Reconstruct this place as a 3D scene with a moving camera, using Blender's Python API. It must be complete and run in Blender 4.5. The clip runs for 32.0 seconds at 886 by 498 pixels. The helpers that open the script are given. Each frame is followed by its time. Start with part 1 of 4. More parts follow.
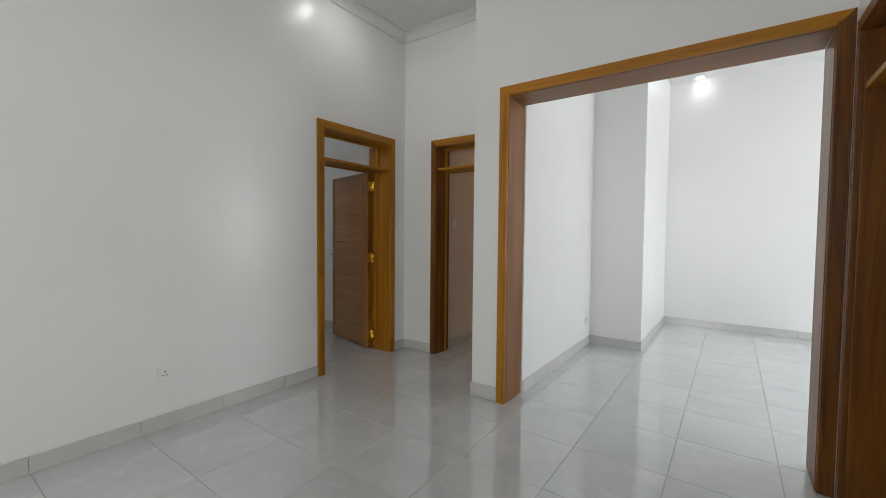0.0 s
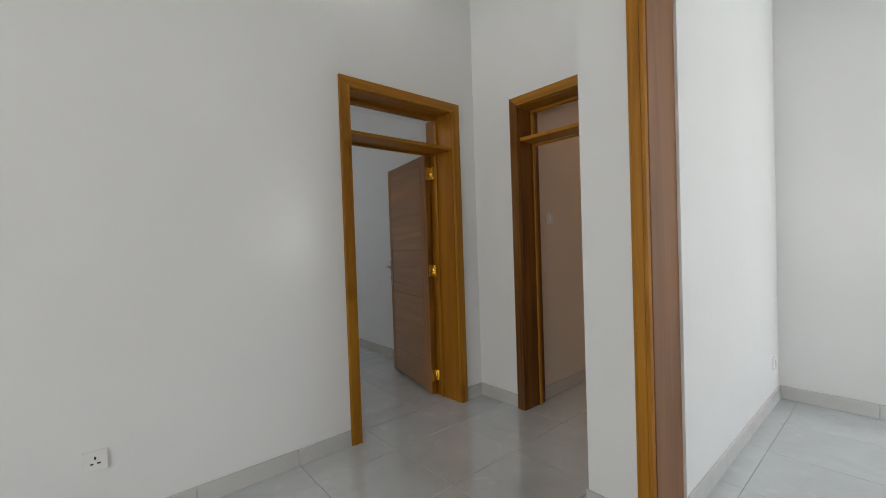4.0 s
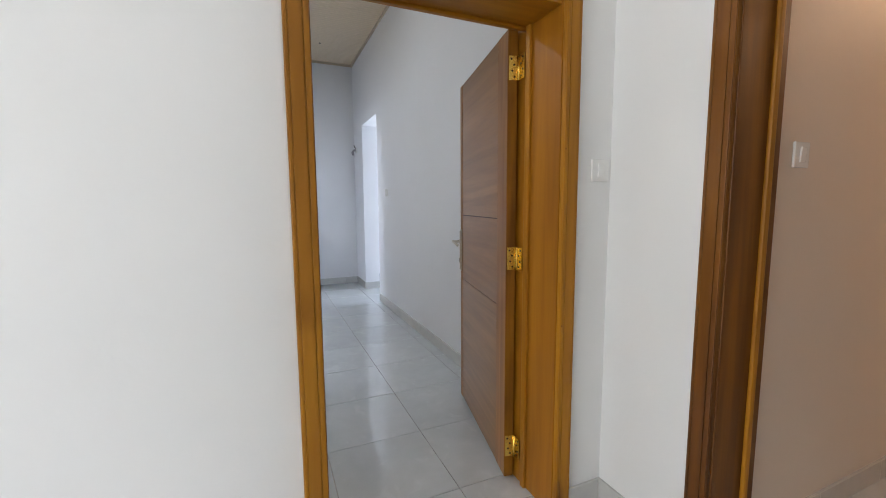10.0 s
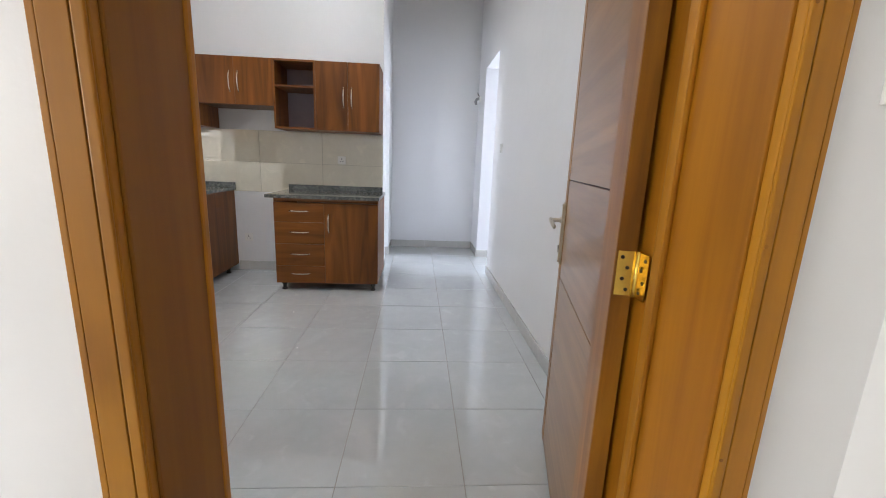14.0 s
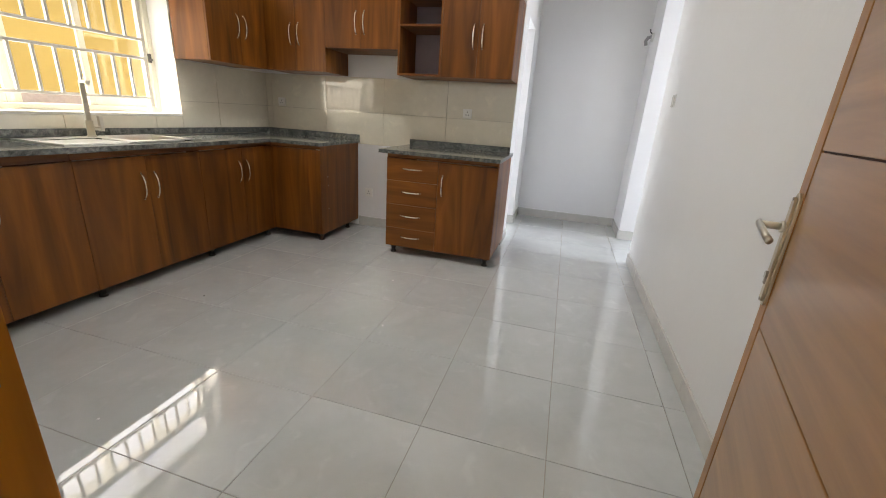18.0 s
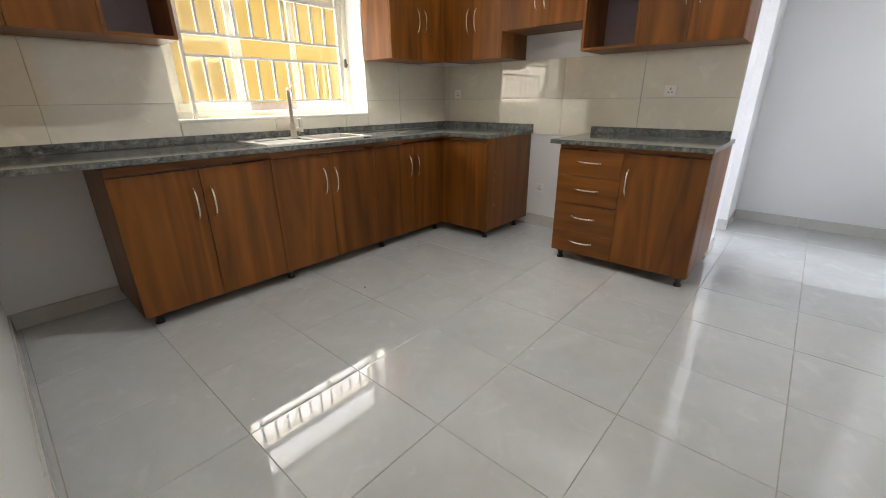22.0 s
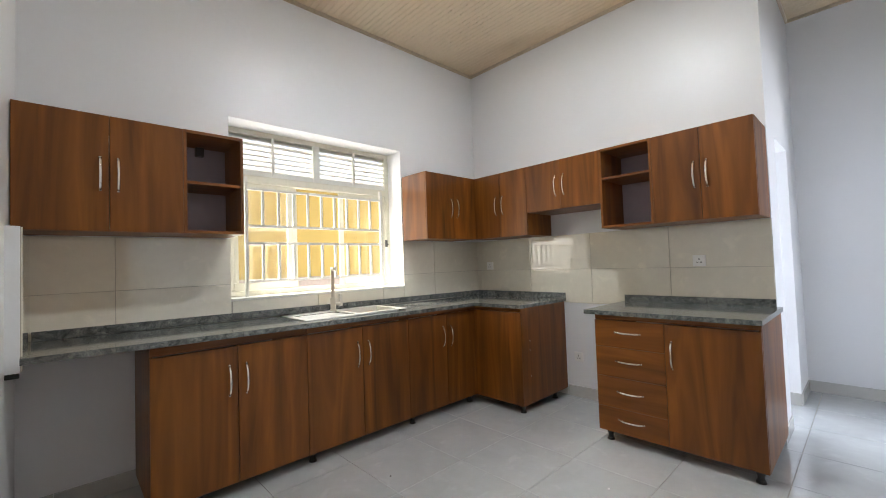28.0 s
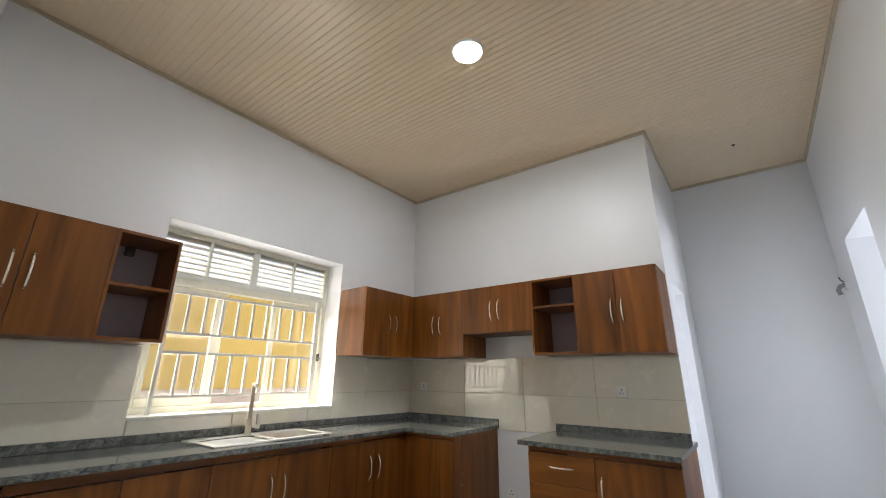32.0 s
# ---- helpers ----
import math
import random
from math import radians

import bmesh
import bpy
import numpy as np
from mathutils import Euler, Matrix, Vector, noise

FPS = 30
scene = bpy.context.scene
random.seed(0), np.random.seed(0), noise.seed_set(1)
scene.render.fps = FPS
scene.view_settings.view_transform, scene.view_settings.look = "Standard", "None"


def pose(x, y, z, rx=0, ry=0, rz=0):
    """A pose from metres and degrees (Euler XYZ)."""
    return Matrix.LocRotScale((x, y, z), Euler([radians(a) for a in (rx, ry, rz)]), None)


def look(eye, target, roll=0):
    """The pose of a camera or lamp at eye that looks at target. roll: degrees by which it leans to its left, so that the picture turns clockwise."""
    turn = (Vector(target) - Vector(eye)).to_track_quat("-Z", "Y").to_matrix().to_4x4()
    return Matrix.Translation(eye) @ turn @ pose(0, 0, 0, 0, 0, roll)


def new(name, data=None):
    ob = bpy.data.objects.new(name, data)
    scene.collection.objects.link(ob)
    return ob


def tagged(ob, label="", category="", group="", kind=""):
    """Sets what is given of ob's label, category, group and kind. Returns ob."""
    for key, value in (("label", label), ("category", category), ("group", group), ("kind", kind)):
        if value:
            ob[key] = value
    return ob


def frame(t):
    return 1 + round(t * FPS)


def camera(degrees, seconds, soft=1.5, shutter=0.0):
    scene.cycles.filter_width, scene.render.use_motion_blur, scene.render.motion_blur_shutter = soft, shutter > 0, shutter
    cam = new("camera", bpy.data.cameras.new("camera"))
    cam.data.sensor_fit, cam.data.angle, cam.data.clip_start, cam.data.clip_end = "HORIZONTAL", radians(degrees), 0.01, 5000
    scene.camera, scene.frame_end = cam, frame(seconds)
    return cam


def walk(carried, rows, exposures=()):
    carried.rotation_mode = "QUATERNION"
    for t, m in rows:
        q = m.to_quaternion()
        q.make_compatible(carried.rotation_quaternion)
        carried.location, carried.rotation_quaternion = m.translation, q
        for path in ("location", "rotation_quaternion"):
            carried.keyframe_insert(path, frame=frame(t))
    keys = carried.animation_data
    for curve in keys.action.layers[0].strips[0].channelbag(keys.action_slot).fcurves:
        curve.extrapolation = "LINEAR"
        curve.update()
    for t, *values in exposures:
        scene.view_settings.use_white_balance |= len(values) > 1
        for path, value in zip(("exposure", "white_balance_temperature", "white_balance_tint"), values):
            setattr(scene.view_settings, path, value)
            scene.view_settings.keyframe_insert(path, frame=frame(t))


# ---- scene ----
cam = camera(95.3, 32.0, soft=1.0)
PATH = [
    (0, (-0.408, 0.587, 1.329), (-1.572, 2.211, 1.248), 0.5),
    (0.5, (-0.452, 0.716, 1.293), (-1.701, 2.278, 1.261), 0.6),
    (1, (-0.512, 0.843, 1.287), (-1.842, 2.336, 1.291), 0.5),
    (1.5, (-0.653, 0.996, 1.279), (-2.025, 2.45, 1.308), -0.2),
    (2, (-0.783, 1.168, 1.308), (-2.18, 2.598, 1.325), -0.6),
    (2.5, (-0.881, 1.33, 1.291), (-2.303, 2.737, 1.295), -1.2),
    (3, (-0.953, 1.473, 1.28), (-2.41, 2.843, 1.269), -1.4),
    (3.5, (-1.045, 1.582, 1.277), (-2.53, 2.922, 1.248), -1.8),
    (5.5, (-1.43, 2.085, 1.278), (-3.021, 3.297, 1.257), -1.1),
    (6, (-1.564, 2.178, 1.3), (-3.171, 3.368, 1.303), -0.9),
    (6.5, (-1.68, 2.266, 1.272), (-3.31, 3.424, 1.32), -0.9),
    (7, (-1.759, 2.315, 1.296), (-3.412, 3.441, 1.317), -1.1),
    (7.5, (-1.804, 2.465, 1.271), (-3.516, 3.498, 1.285), -0.8),
    (8, (-1.867, 2.578, 1.308), (-3.624, 3.533, 1.258), -0.9),
    (8.5, (-1.936, 2.654, 1.285), (-3.721, 3.553, 1.209), -0.6),
    (9, (-2.065, 2.71, 1.29), (-3.856, 3.588, 1.144), -1.1),
    (9.5, (-2.167, 2.771, 1.285), (-3.97, 3.615, 1.09), -0.7),
    (10, (-2.241, 2.833, 1.274), (-4.064, 3.626, 1.057), -0.4),
    (10.5, (-2.32, 2.961, 1.274), (-4.176, 3.658, 1.013), 0.2),
    (11, (-2.398, 3.034, 1.263), (-4.274, 3.66, 0.968), 0.3),
    (11.5, (-2.524, 3.09, 1.263), (-4.408, 3.666, 0.92), 0.6),
    (12, (-2.656, 3.106, 1.261), (-4.549, 3.644, 0.904), 0.8),
    (12.5, (-2.73, 3.129, 1.269), (-4.633, 3.608, 0.88), 1.0),
    (13, (-2.8, 3.209, 1.258), (-4.726, 3.575, 0.86), 1.6),
    (13.5, (-2.881, 3.292, 1.258), (-4.824, 3.533, 0.847), 1.7),
    (14, (-2.912, 3.355, 1.257), (-4.864, 3.488, 0.84), 2.3),
    (14.5, (-2.968, 3.363, 1.251), (-4.919, 3.441, 0.817), 2.3),
    (16.5, (-3.315, 3.412, 1.253), (-5.231, 3.233, 0.706), 2.6),
    (17, (-3.374, 3.461, 1.247), (-5.268, 3.162, 0.679), 3.0),
    (17.5, (-3.425, 3.487, 1.232), (-5.29, 3.071, 0.641), 3.8),
    (18, (-3.502, 3.467, 1.235), (-5.329, 2.961, 0.597), 3.8),
    (18.5, (-3.57, 3.433, 1.219), (-5.362, 2.852, 0.547), 3.6),
    (19, (-3.635, 3.403, 1.206), (-5.387, 2.734, 0.51), 2.9),
    (19.5, (-3.667, 3.386, 1.248), (-5.356, 2.608, 0.512), 2.2),
    (20, (-3.72, 3.387, 1.236), (-5.364, 2.519, 0.499), 1.8),
    (20.5, (-3.774, 3.386, 1.223), (-5.363, 2.42, 0.488), 1.2),
    (21, (-3.806, 3.394, 1.222), (-5.337, 2.336, 0.49), 0.8),
    (21.5, (-3.833, 3.402, 1.206), (-5.299, 2.243, 0.494), 0),
    (22, (-3.878, 3.401, 1.206), (-5.277, 2.155, 0.505), -0.6),
    (22.5, (-3.902, 3.397, 1.202), (-5.251, 2.086, 0.524), -1),
    (23, (-3.917, 3.405, 1.2), (-5.239, 2.042, 0.57), -1.2),
    (23.5, (-3.93, 3.409, 1.215), (-5.243, 2.009, 0.652), -1.6),
    (24, (-3.938, 3.409, 1.227), (-5.256, 1.984, 0.745), -1.8),
    (24.5, (-3.944, 3.415, 1.232), (-5.276, 1.979, 0.829), -1.9),
    (25, (-3.94, 3.419, 1.243), (-5.286, 1.98, 0.903), -2.1),
    (25.5, (-3.943, 3.425, 1.243), (-5.283, 1.967, 0.961), -2.2),
    (27.5, (-3.926, 3.419, 1.281), (-5.287, 1.953, 1.286), -2.2),
    (28, (-3.925, 3.424, 1.289), (-5.298, 1.971, 1.359), -2),
    (28.5, (-3.917, 3.421, 1.294), (-5.304, 1.986, 1.429), -1.7),
    (29, (-3.909, 3.412, 1.303), (-5.308, 1.996, 1.5), -1.3),
    (29.5, (-3.894, 3.409, 1.306), (-5.302, 2.014, 1.574), -0.9),
    (30, (-3.886, 3.41, 1.312), (-5.303, 2.041, 1.652), -0.6),
    (30.5, (-3.871, 3.409, 1.325), (-5.307, 2.083, 1.745), -0.4),
    (31, (-3.866, 3.417, 1.328), (-5.321, 2.139, 1.829), -0),
    (31.5, (-3.852, 3.425, 1.342), (-5.338, 2.209, 1.903), 0.2),
    (32, (-3.832, 3.445, 1.348), (-5.354, 2.294, 1.948), 0.5),
]
EXPOSURES = [(0, 0.74, 6500, 10), (3.0, 0.8, 6500, 10), (6.0, 1.19, 6450, 11), (7.0, 1.51, 6400, 11), (9.0, 1.7, 6300, 12), (11.0, 1.87, 6350, 11), (13.0, 2.01, 6500, 12), (14.0, 2.23, 6550, 13), (17.0, 2.3, 7350, 12), (18.0, 2.17, 7350, 12), (20.0, 2.08, 7350, 12), (22.0, 2.3, 7150, 12), (25.0, 2.36, 6800, 12), (28.0, 2.31, 6650, 11), (30.0, 2.24, 6650, 11), (32.0, 2.02, 6750, 11)]
walk(cam, [(t, look(eye, target, roll)) for t, eye, target, roll in PATH], EXPOSURES)

# ---- world, sun, lamps ----
world = bpy.data.worlds.new("world")
scene.world = world
world.use_nodes = True
wn = world.node_tree
sky = wn.nodes.new("ShaderNodeTexSky")
sky.sky_type, sky.sun_disc = "NISHITA", False
sky.air_density, sky.dust_density, sky.ozone_density = 0.8, 5.0, 0.6
SUN_DIR = Vector((0.50, -0.667, 1.0)).normalized()
sky.sun_elevation = math.asin(SUN_DIR.z)
sky.sun_rotation = math.atan2(SUN_DIR.x, SUN_DIR.y)
wn.links.new(sky.outputs[0], wn.nodes["Background"].inputs[0])
wn.nodes["Background"].inputs[1].default_value = 0.13

sun = new("sun", bpy.data.lights.new("sun", "SUN"))
sun.data.energy, sun.data.angle, sun.data.color = 2.9, radians(0.53), (1.0, 0.94, 0.84)
sun.matrix_world = look(SUN_DIR * 30, (0, 0, 0))


def area(name, eye, target, w, h, power, colour, shape="RECTANGLE"):
    lamp = new(name, bpy.data.lights.new(name, "AREA"))
    lamp.data.shape, lamp.data.size, lamp.data.size_y = shape, w, h
    lamp.data.energy, lamp.data.color = power, colour
    lamp.matrix_world = look(eye, target)
    return lamp


DAY, HALLDAY = (0.80, 0.875, 1.0), (0.98, 0.985, 0.985)
area("hall_window_light", (-1.5, -2.1, 1.7), (-1.5, 0, 1.6), 1.7, 1.4, 26, HALLDAY)
# added light in an unseen side opening, to brighten the left hall wall
area("added_hall_side_light", (0.12, -0.8, 1.6), (-2, -0.8, 1.6), 1.3, 1.3, 0.5, HALLDAY)
area("living_window_light", (3.9, 6.0, 1.6), (0, 6.0, 1.5), 2.6, 1.9, 61, (0.93, 0.965, 1.0))
area("north_room_window_light", (-8.2, 6.9, 1.6), (-8.0, 4, 1.3), 1.5, 1.4, 23, DAY)
area("south_room_window_light", (-9.0, 0.35, 1.6), (-8.6, 3, 1.3), 1.2, 1.2, 22, DAY)
area("kitchen_lamp_light", (-5.71, 2.223, 3.455), (-5.71, 2.223, 0), 0.16, 0.16, 6.5, (0.86, 0.94, 1.0), "DISK")
area("kitchen_window_light", (-5.58, 0.10, 1.55), (-5.58, 2.0, 1.50), 1.42, 0.82, 1.8, (1.0, 0.965, 0.86))
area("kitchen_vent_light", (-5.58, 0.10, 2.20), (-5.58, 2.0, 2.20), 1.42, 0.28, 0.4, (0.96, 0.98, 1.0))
# unseen lamp, its place made up, added to light the passage warmly
area("unseen_passage_lamp_light", (-2.45, 6.9, 2.77), (-2.45, 6.9, 0), 0.2, 0.2, 3.7, (1.0, 0.60, 0.33), "DISK")
area("hall_lamp_light", (-3.02, 3.1, 3.51), (-3.02, 3.1, 0), 0.09, 0.09, 0.9, (1.0, 0.98, 0.95), "DISK")
# stands in for a glint mirrored in the wall; no fitting known here
area("living_glint_light", (-0.84, 7.34, 3.52), (-0.84, 7.34, 0), 0.08, 0.08, 0.04, (1.0, 0.98, 0.95), "DISK")

# ---- materials ----


def material(name):
    m = bpy.data.materials.new(name)
    m.use_nodes = True
    return m, m.node_tree.nodes, m.node_tree.links, m.node_tree.nodes["Principled BSDF"]


def coords(n, l, scale=(1, 1, 1), shuffle=True, world_space=False):
    """Texture coordinates in metres, shifted per object."""
    tc = n.new("ShaderNodeTexCoord")
    mp = n.new("ShaderNodeMapping")
    mp.inputs["Scale"].default_value = scale
    if world_space:
        l.new(n.new("ShaderNodeNewGeometry").outputs["Position"], mp.inputs["Vector"])
    elif shuffle:
        info, mul, add = n.new("ShaderNodeObjectInfo"), n.new("ShaderNodeMath"), n.new("ShaderNodeVectorMath")
        mul.operation, mul.inputs[1].default_value = "MULTIPLY", 37.0
        l.new(info.outputs["Random"], mul.inputs[0])
        l.new(tc.outputs["Object"], add.inputs[0])
        l.new(mul.outputs[0], add.inputs[1])
        l.new(add.outputs[0], mp.inputs["Vector"])
    else:
        l.new(tc.outputs["Object"], mp.inputs["Vector"])
    return mp.outputs[0]


def noise_tex(n, l, vec, scale, detail=4.0, rough=0.55, distortion=0.0):
    t = n.new("ShaderNodeTexNoise")
    t.inputs["Scale"].default_value, t.inputs["Detail"].default_value = scale, detail
    t.inputs["Roughness"].default_value, t.inputs["Distortion"].default_value = rough, distortion
    l.new(vec, t.inputs["Vector"])
    return t.outputs["Fac"]


def ramp(n, l, fac, stops):
    r = n.new("ShaderNodeValToRGB")
    els = r.color_ramp.elements
    while len(els) < len(stops):
        els.new(0.5)
    for e, (p, c) in zip(els, stops):
        e.position, e.color = p, (*c, 1)
    l.new(fac, r.inputs[0])
    return r.outputs[0]


def blend(n, l, a, b, fac, mode="MIX"):
    m = n.new("ShaderNodeMix")
    m.data_type, m.blend_type = "RGBA", mode
    for sock, v in ((m.inputs[0], fac), (m.inputs[6], a), (m.inputs[7], b)):
        if isinstance(v, (int, float)):
            sock.default_value = v
        elif isinstance(v, tuple):
            sock.default_value = (*v, 1)
        else:
            l.new(v, sock)
    return m.outputs[2]


def bump(n, l, p, height, strength, distance):
    b = n.new("ShaderNodeBump")
    b.inputs["Strength"].default_value, b.inputs["Distance"].default_value = strength, distance
    l.new(height, b.inputs["Height"])
    l.new(b.outputs[0], p.inputs["Normal"])


def plain(name, colour, rough=0.5, metal=0.0, vary=0.06):
    m, n, l, p = material(name)
    v = coords(n, l, shuffle=False)
    f = noise_tex(n, l, v, 22.0, 5)
    lo, hi = tuple(c * (1 - vary) for c in colour), tuple(min(1, c * (1 + vary)) for c in colour)
    l.new(ramp(n, l, f, [(0.3, lo), (0.7, hi)]), p.inputs["Base Color"])
    p.inputs["Roughness"].default_value, p.inputs["Metallic"].default_value = rough, metal
    bump(n, l, p, f, 0.05, 0.002)
    return m


def wall_paint(name, colour, rough=0.33, sheen=0.25, gloss=0.42):
    """Silk emulsion on hand-trowelled plaster."""
    m, n, l, p = material(name)
    v = coords(n, l, world_space=True)
    broad, mid, fine = noise_tex(n, l, v, 1.1, 3), noise_tex(n, l, v, 7.0, 4), noise_tex(n, l, v, 90.0, 3)
    lo = tuple(c * 0.965 for c in colour)
    l.new(ramp(n, l, broad, [(0.3, lo), (0.7, colour)]), p.inputs["Base Color"])
    r = n.new("ShaderNodeMapRange")
    r.inputs["To Min"].default_value, r.inputs["To Max"].default_value = rough - 0.05, rough + 0.09
    l.new(mid, r.inputs["Value"])
    l.new(r.outputs[0], p.inputs["Roughness"])
    h = n.new("ShaderNodeMath")
    h.operation, h.inputs[1].default_value = "MULTIPLY_ADD", 0.06
    l.new(fine, h.inputs[0])
    l.new(mid, h.inputs[2])
    bump(n, l, p, h.outputs[0], 0.22, 0.012)
    p.inputs["Coat Weight"].default_value, p.inputs["Coat Roughness"].default_value = sheen, gloss
    return m


def wood(name, dark, mid, light, axis, rough=0.35, coat=0.0, broad=9.0, fine=70.0, knots=0.0, grain=0.5, long=0.07):
    """Grain drawn out along one axis: broad bands, fine streaks, pores."""
    m, n, l, p = material(name)
    stretch = [1.0, 1.0, 1.0]
    stretch["xyz".index(axis)] = long
    v = coords(n, l, tuple(stretch))
    a, b = noise_tex(n, l, v, broad, 3, 0.5, 1.9), noise_tex(n, l, v, fine, 3, 0.6, 0.4)
    c = noise_tex(n, l, v, broad * 0.35, 2)
    base = ramp(n, l, a, [(0.25, dark), (0.5, mid), (0.78, light)])
    streak = ramp(n, l, b, [(0.3, (0.62, 0.58, 0.55)), (0.62, (1, 1, 1))])
    cloud = ramp(n, l, c, [(0.3, (0.76, 0.74, 0.72)), (0.7, (1.12, 1.1, 1.06))])
    col = blend(n, l, blend(n, l, base, streak, grain, "MULTIPLY"), cloud, 0.8, "MULTIPLY")
    if knots:
        vk = coords(n, l, (3.2, 3.2, 1.1))
        k = noise_tex(n, l, vk, 2.4, 1, 0.4)
        col = blend(n, l, col, ramp(n, l, k, [(0.7, (1, 1, 1)), (0.8, (0.35, 0.25, 0.2))]), knots, "MULTIPLY")
    l.new(col, p.inputs["Base Color"])
    p.inputs["Roughness"].default_value = rough
    p.inputs["Coat Weight"].default_value, p.inputs["Coat Roughness"].default_value = coat, 0.14
    p.inputs["Specular IOR Level"].default_value = 0.36
    bump(n, l, p, b, 0.12, 0.001)
    return m


def polished_tile(name, colour, rough, cloud=0.05, scale=2.2, wavy=0.02, coat=1.0, coat_ior=1.75):
    m, n, l, p = material(name)
    v = coords(n, l)
    a, b = noise_tex(n, l, v, scale, 5, 0.6, 1.2), noise_tex(n, l, v, scale * 7, 4)
    info = n.new("ShaderNodeObjectInfo")
    lo, hi = tuple(c * (1 - cloud) for c in colour), tuple(c * (1 + cloud) for c in colour)
    base = ramp(n, l, a, [(0.3, lo), (0.7, hi)])
    base = blend(n, l, base, ramp(n, l, b, [(0.35, (0.96, 0.96, 0.96)), (0.65, (1, 1, 1))]), 0.7, "MULTIPLY")
    if coat:
        stain = noise_tex(n, l, v, 9.0, 3, 0.5, 0.6)
        base = blend(n, l, base, ramp(n, l, stain, [(0.60, (0.965, 0.967, 0.965)), (0.72, (1.05, 1.05, 1.045))]), 1.0, "MULTIPLY")
    base = blend(n, l, base, ramp(n, l, info.outputs["Random"], [(0.0, (0.978, 0.98, 0.982)), (1.0, (1, 1, 1))]), 1.0, "MULTIPLY")
    l.new(base, p.inputs["Base Color"])
    r = n.new("ShaderNodeMapRange")
    r.inputs["To Min"].default_value, r.inputs["To Max"].default_value = rough * 0.75, rough * 1.6
    l.new(b, r.inputs["Value"])
    l.new(r.outputs[0], p.inputs["Roughness"])
    p.inputs["IOR"].default_value = 1.55
    p.inputs["Coat Weight"].default_value, p.inputs["Coat Roughness"].default_value, p.inputs["Coat IOR"].default_value = coat, rough * 0.6, coat_ior
    bump(n, l, p, noise_tex(n, l, v, 3.5, 0.0), wavy, 0.02)
    return m


def granite(name):
    m, n, l, p = material(name)
    v = coords(n, l, shuffle=False)
    a, b, c = noise_tex(n, l, v, 13, 7, 0.68, 1.6), noise_tex(n, l, v, 48, 5, 0.7, 0.8), noise_tex(n, l, v, 160, 3, 0.6)
    base = ramp(n, l, a, [(0.30, (0.045, 0.050, 0.049)), (0.45, (0.125, 0.135, 0.130)), (0.60, (0.225, 0.235, 0.225)), (0.78, (0.36, 0.36, 0.335))])
    fleck = ramp(n, l, b, [(0.34, (0.34, 0.35, 0.35)), (0.46, (0.85, 0.85, 0.85)), (0.66, (1.15, 1.13, 1.08))])
    base = blend(n, l, base, fleck, 0.85, "MULTIPLY")
    base = blend(n, l, base, ramp(n, l, c, [(0.35, (0.5, 0.5, 0.5)), (0.6, (1.1, 1.1, 1.1))]), 0.5, "MULTIPLY")
    l.new(base, p.inputs["Base Color"])
    p.inputs["Roughness"].default_value = 0.09
    return m


def glass(name, rough=0.0, tint=(1, 1, 1)):
    m, n, l, p = material(name)
    p.inputs["Base Color"].default_value = (*tint, 1)
    p.inputs["Transmission Weight"].default_value, p.inputs["Roughness"].default_value, p.inputs["IOR"].default_value = 1.0, rough, 1.45
    return m


def glowing(name, colour, strength):
    m, n, l, p = material(name)
    p.inputs["Emission Color"].default_value = (*colour, 1)
    p.inputs["Emission Strength"].default_value = strength
    p.inputs["Base Color"].default_value = (0.8, 0.8, 0.8, 1)
    return m


WALL = wall_paint("cool_white_wall_paint", (0.825, 0.831, 0.846), 0.36, 0.14)
HALL_WALL = wall_paint("white_silk_paint", (0.85, 0.85, 0.835), 0.33, 0.3, 0.23)
WARM_WALL = wall_paint("cream_wall_paint", (0.78, 0.68, 0.58), 0.45)
FLOOR_TILE = polished_tile("polished_porcelain", (0.60, 0.63, 0.64), 0.01, 0.06, 2.2, 0.012)
SKIRT_TILE = polished_tile("skirting_porcelain", (0.58, 0.575, 0.55), 0.14, coat=0.0)
WALL_TILE = polished_tile("cream_ceramic", (0.83, 0.785, 0.665), 0.012, 0.03, 3.0, 0.012, coat_ior=1.8)
GROUT = plain("floor_grout", (0.36, 0.33, 0.275), 0.9, vary=0.2)
WALL_GROUT = plain("wall_grout", (0.42, 0.39, 0.33), 0.9)
FRAME_Z = wood("amber_varnished_timber_upright", (0.32, 0.126, 0.0055), (0.43, 0.178, 0.0075), (0.53, 0.238, 0.010), "z", 0.5, 0.05, 10, 80, 0.5, 0.16)
FRAME_X = wood("amber_varnished_timber_x", (0.32, 0.126, 0.0055), (0.43, 0.178, 0.0075), (0.53, 0.238, 0.010), "x", 0.42, 0.12, 10, 80, 0.4, 0.22)
DARK_TIMBER_Z = wood("dark_brown_timber_upright", (0.08, 0.024, 0.0025), (0.165, 0.056, 0.0046), (0.27, 0.103, 0.0075), "z", 0.42, 0.08, 8, 80, 0.5, 0.3)
DARK_TIMBER_X = wood("dark_brown_timber_x", (0.090, 0.028, 0.003), (0.19, 0.066, 0.005), (0.31, 0.122, 0.008), "x", 0.4, 0.08, 8, 80, 0.5, 0.3)
LEAF_X = wood("door_veneer_across", (0.30, 0.143, 0.047), (0.39, 0.195, 0.065), (0.48, 0.248, 0.087), "x", 0.32, 0.45, 7, 60, grain=0.3)
LEAF_Z = wood("door_veneer_upright", (0.28, 0.118, 0.030), (0.40, 0.182, 0.050), (0.51, 0.25, 0.075), "z", 0.38, 0.08, 9, 60, grain=0.35)
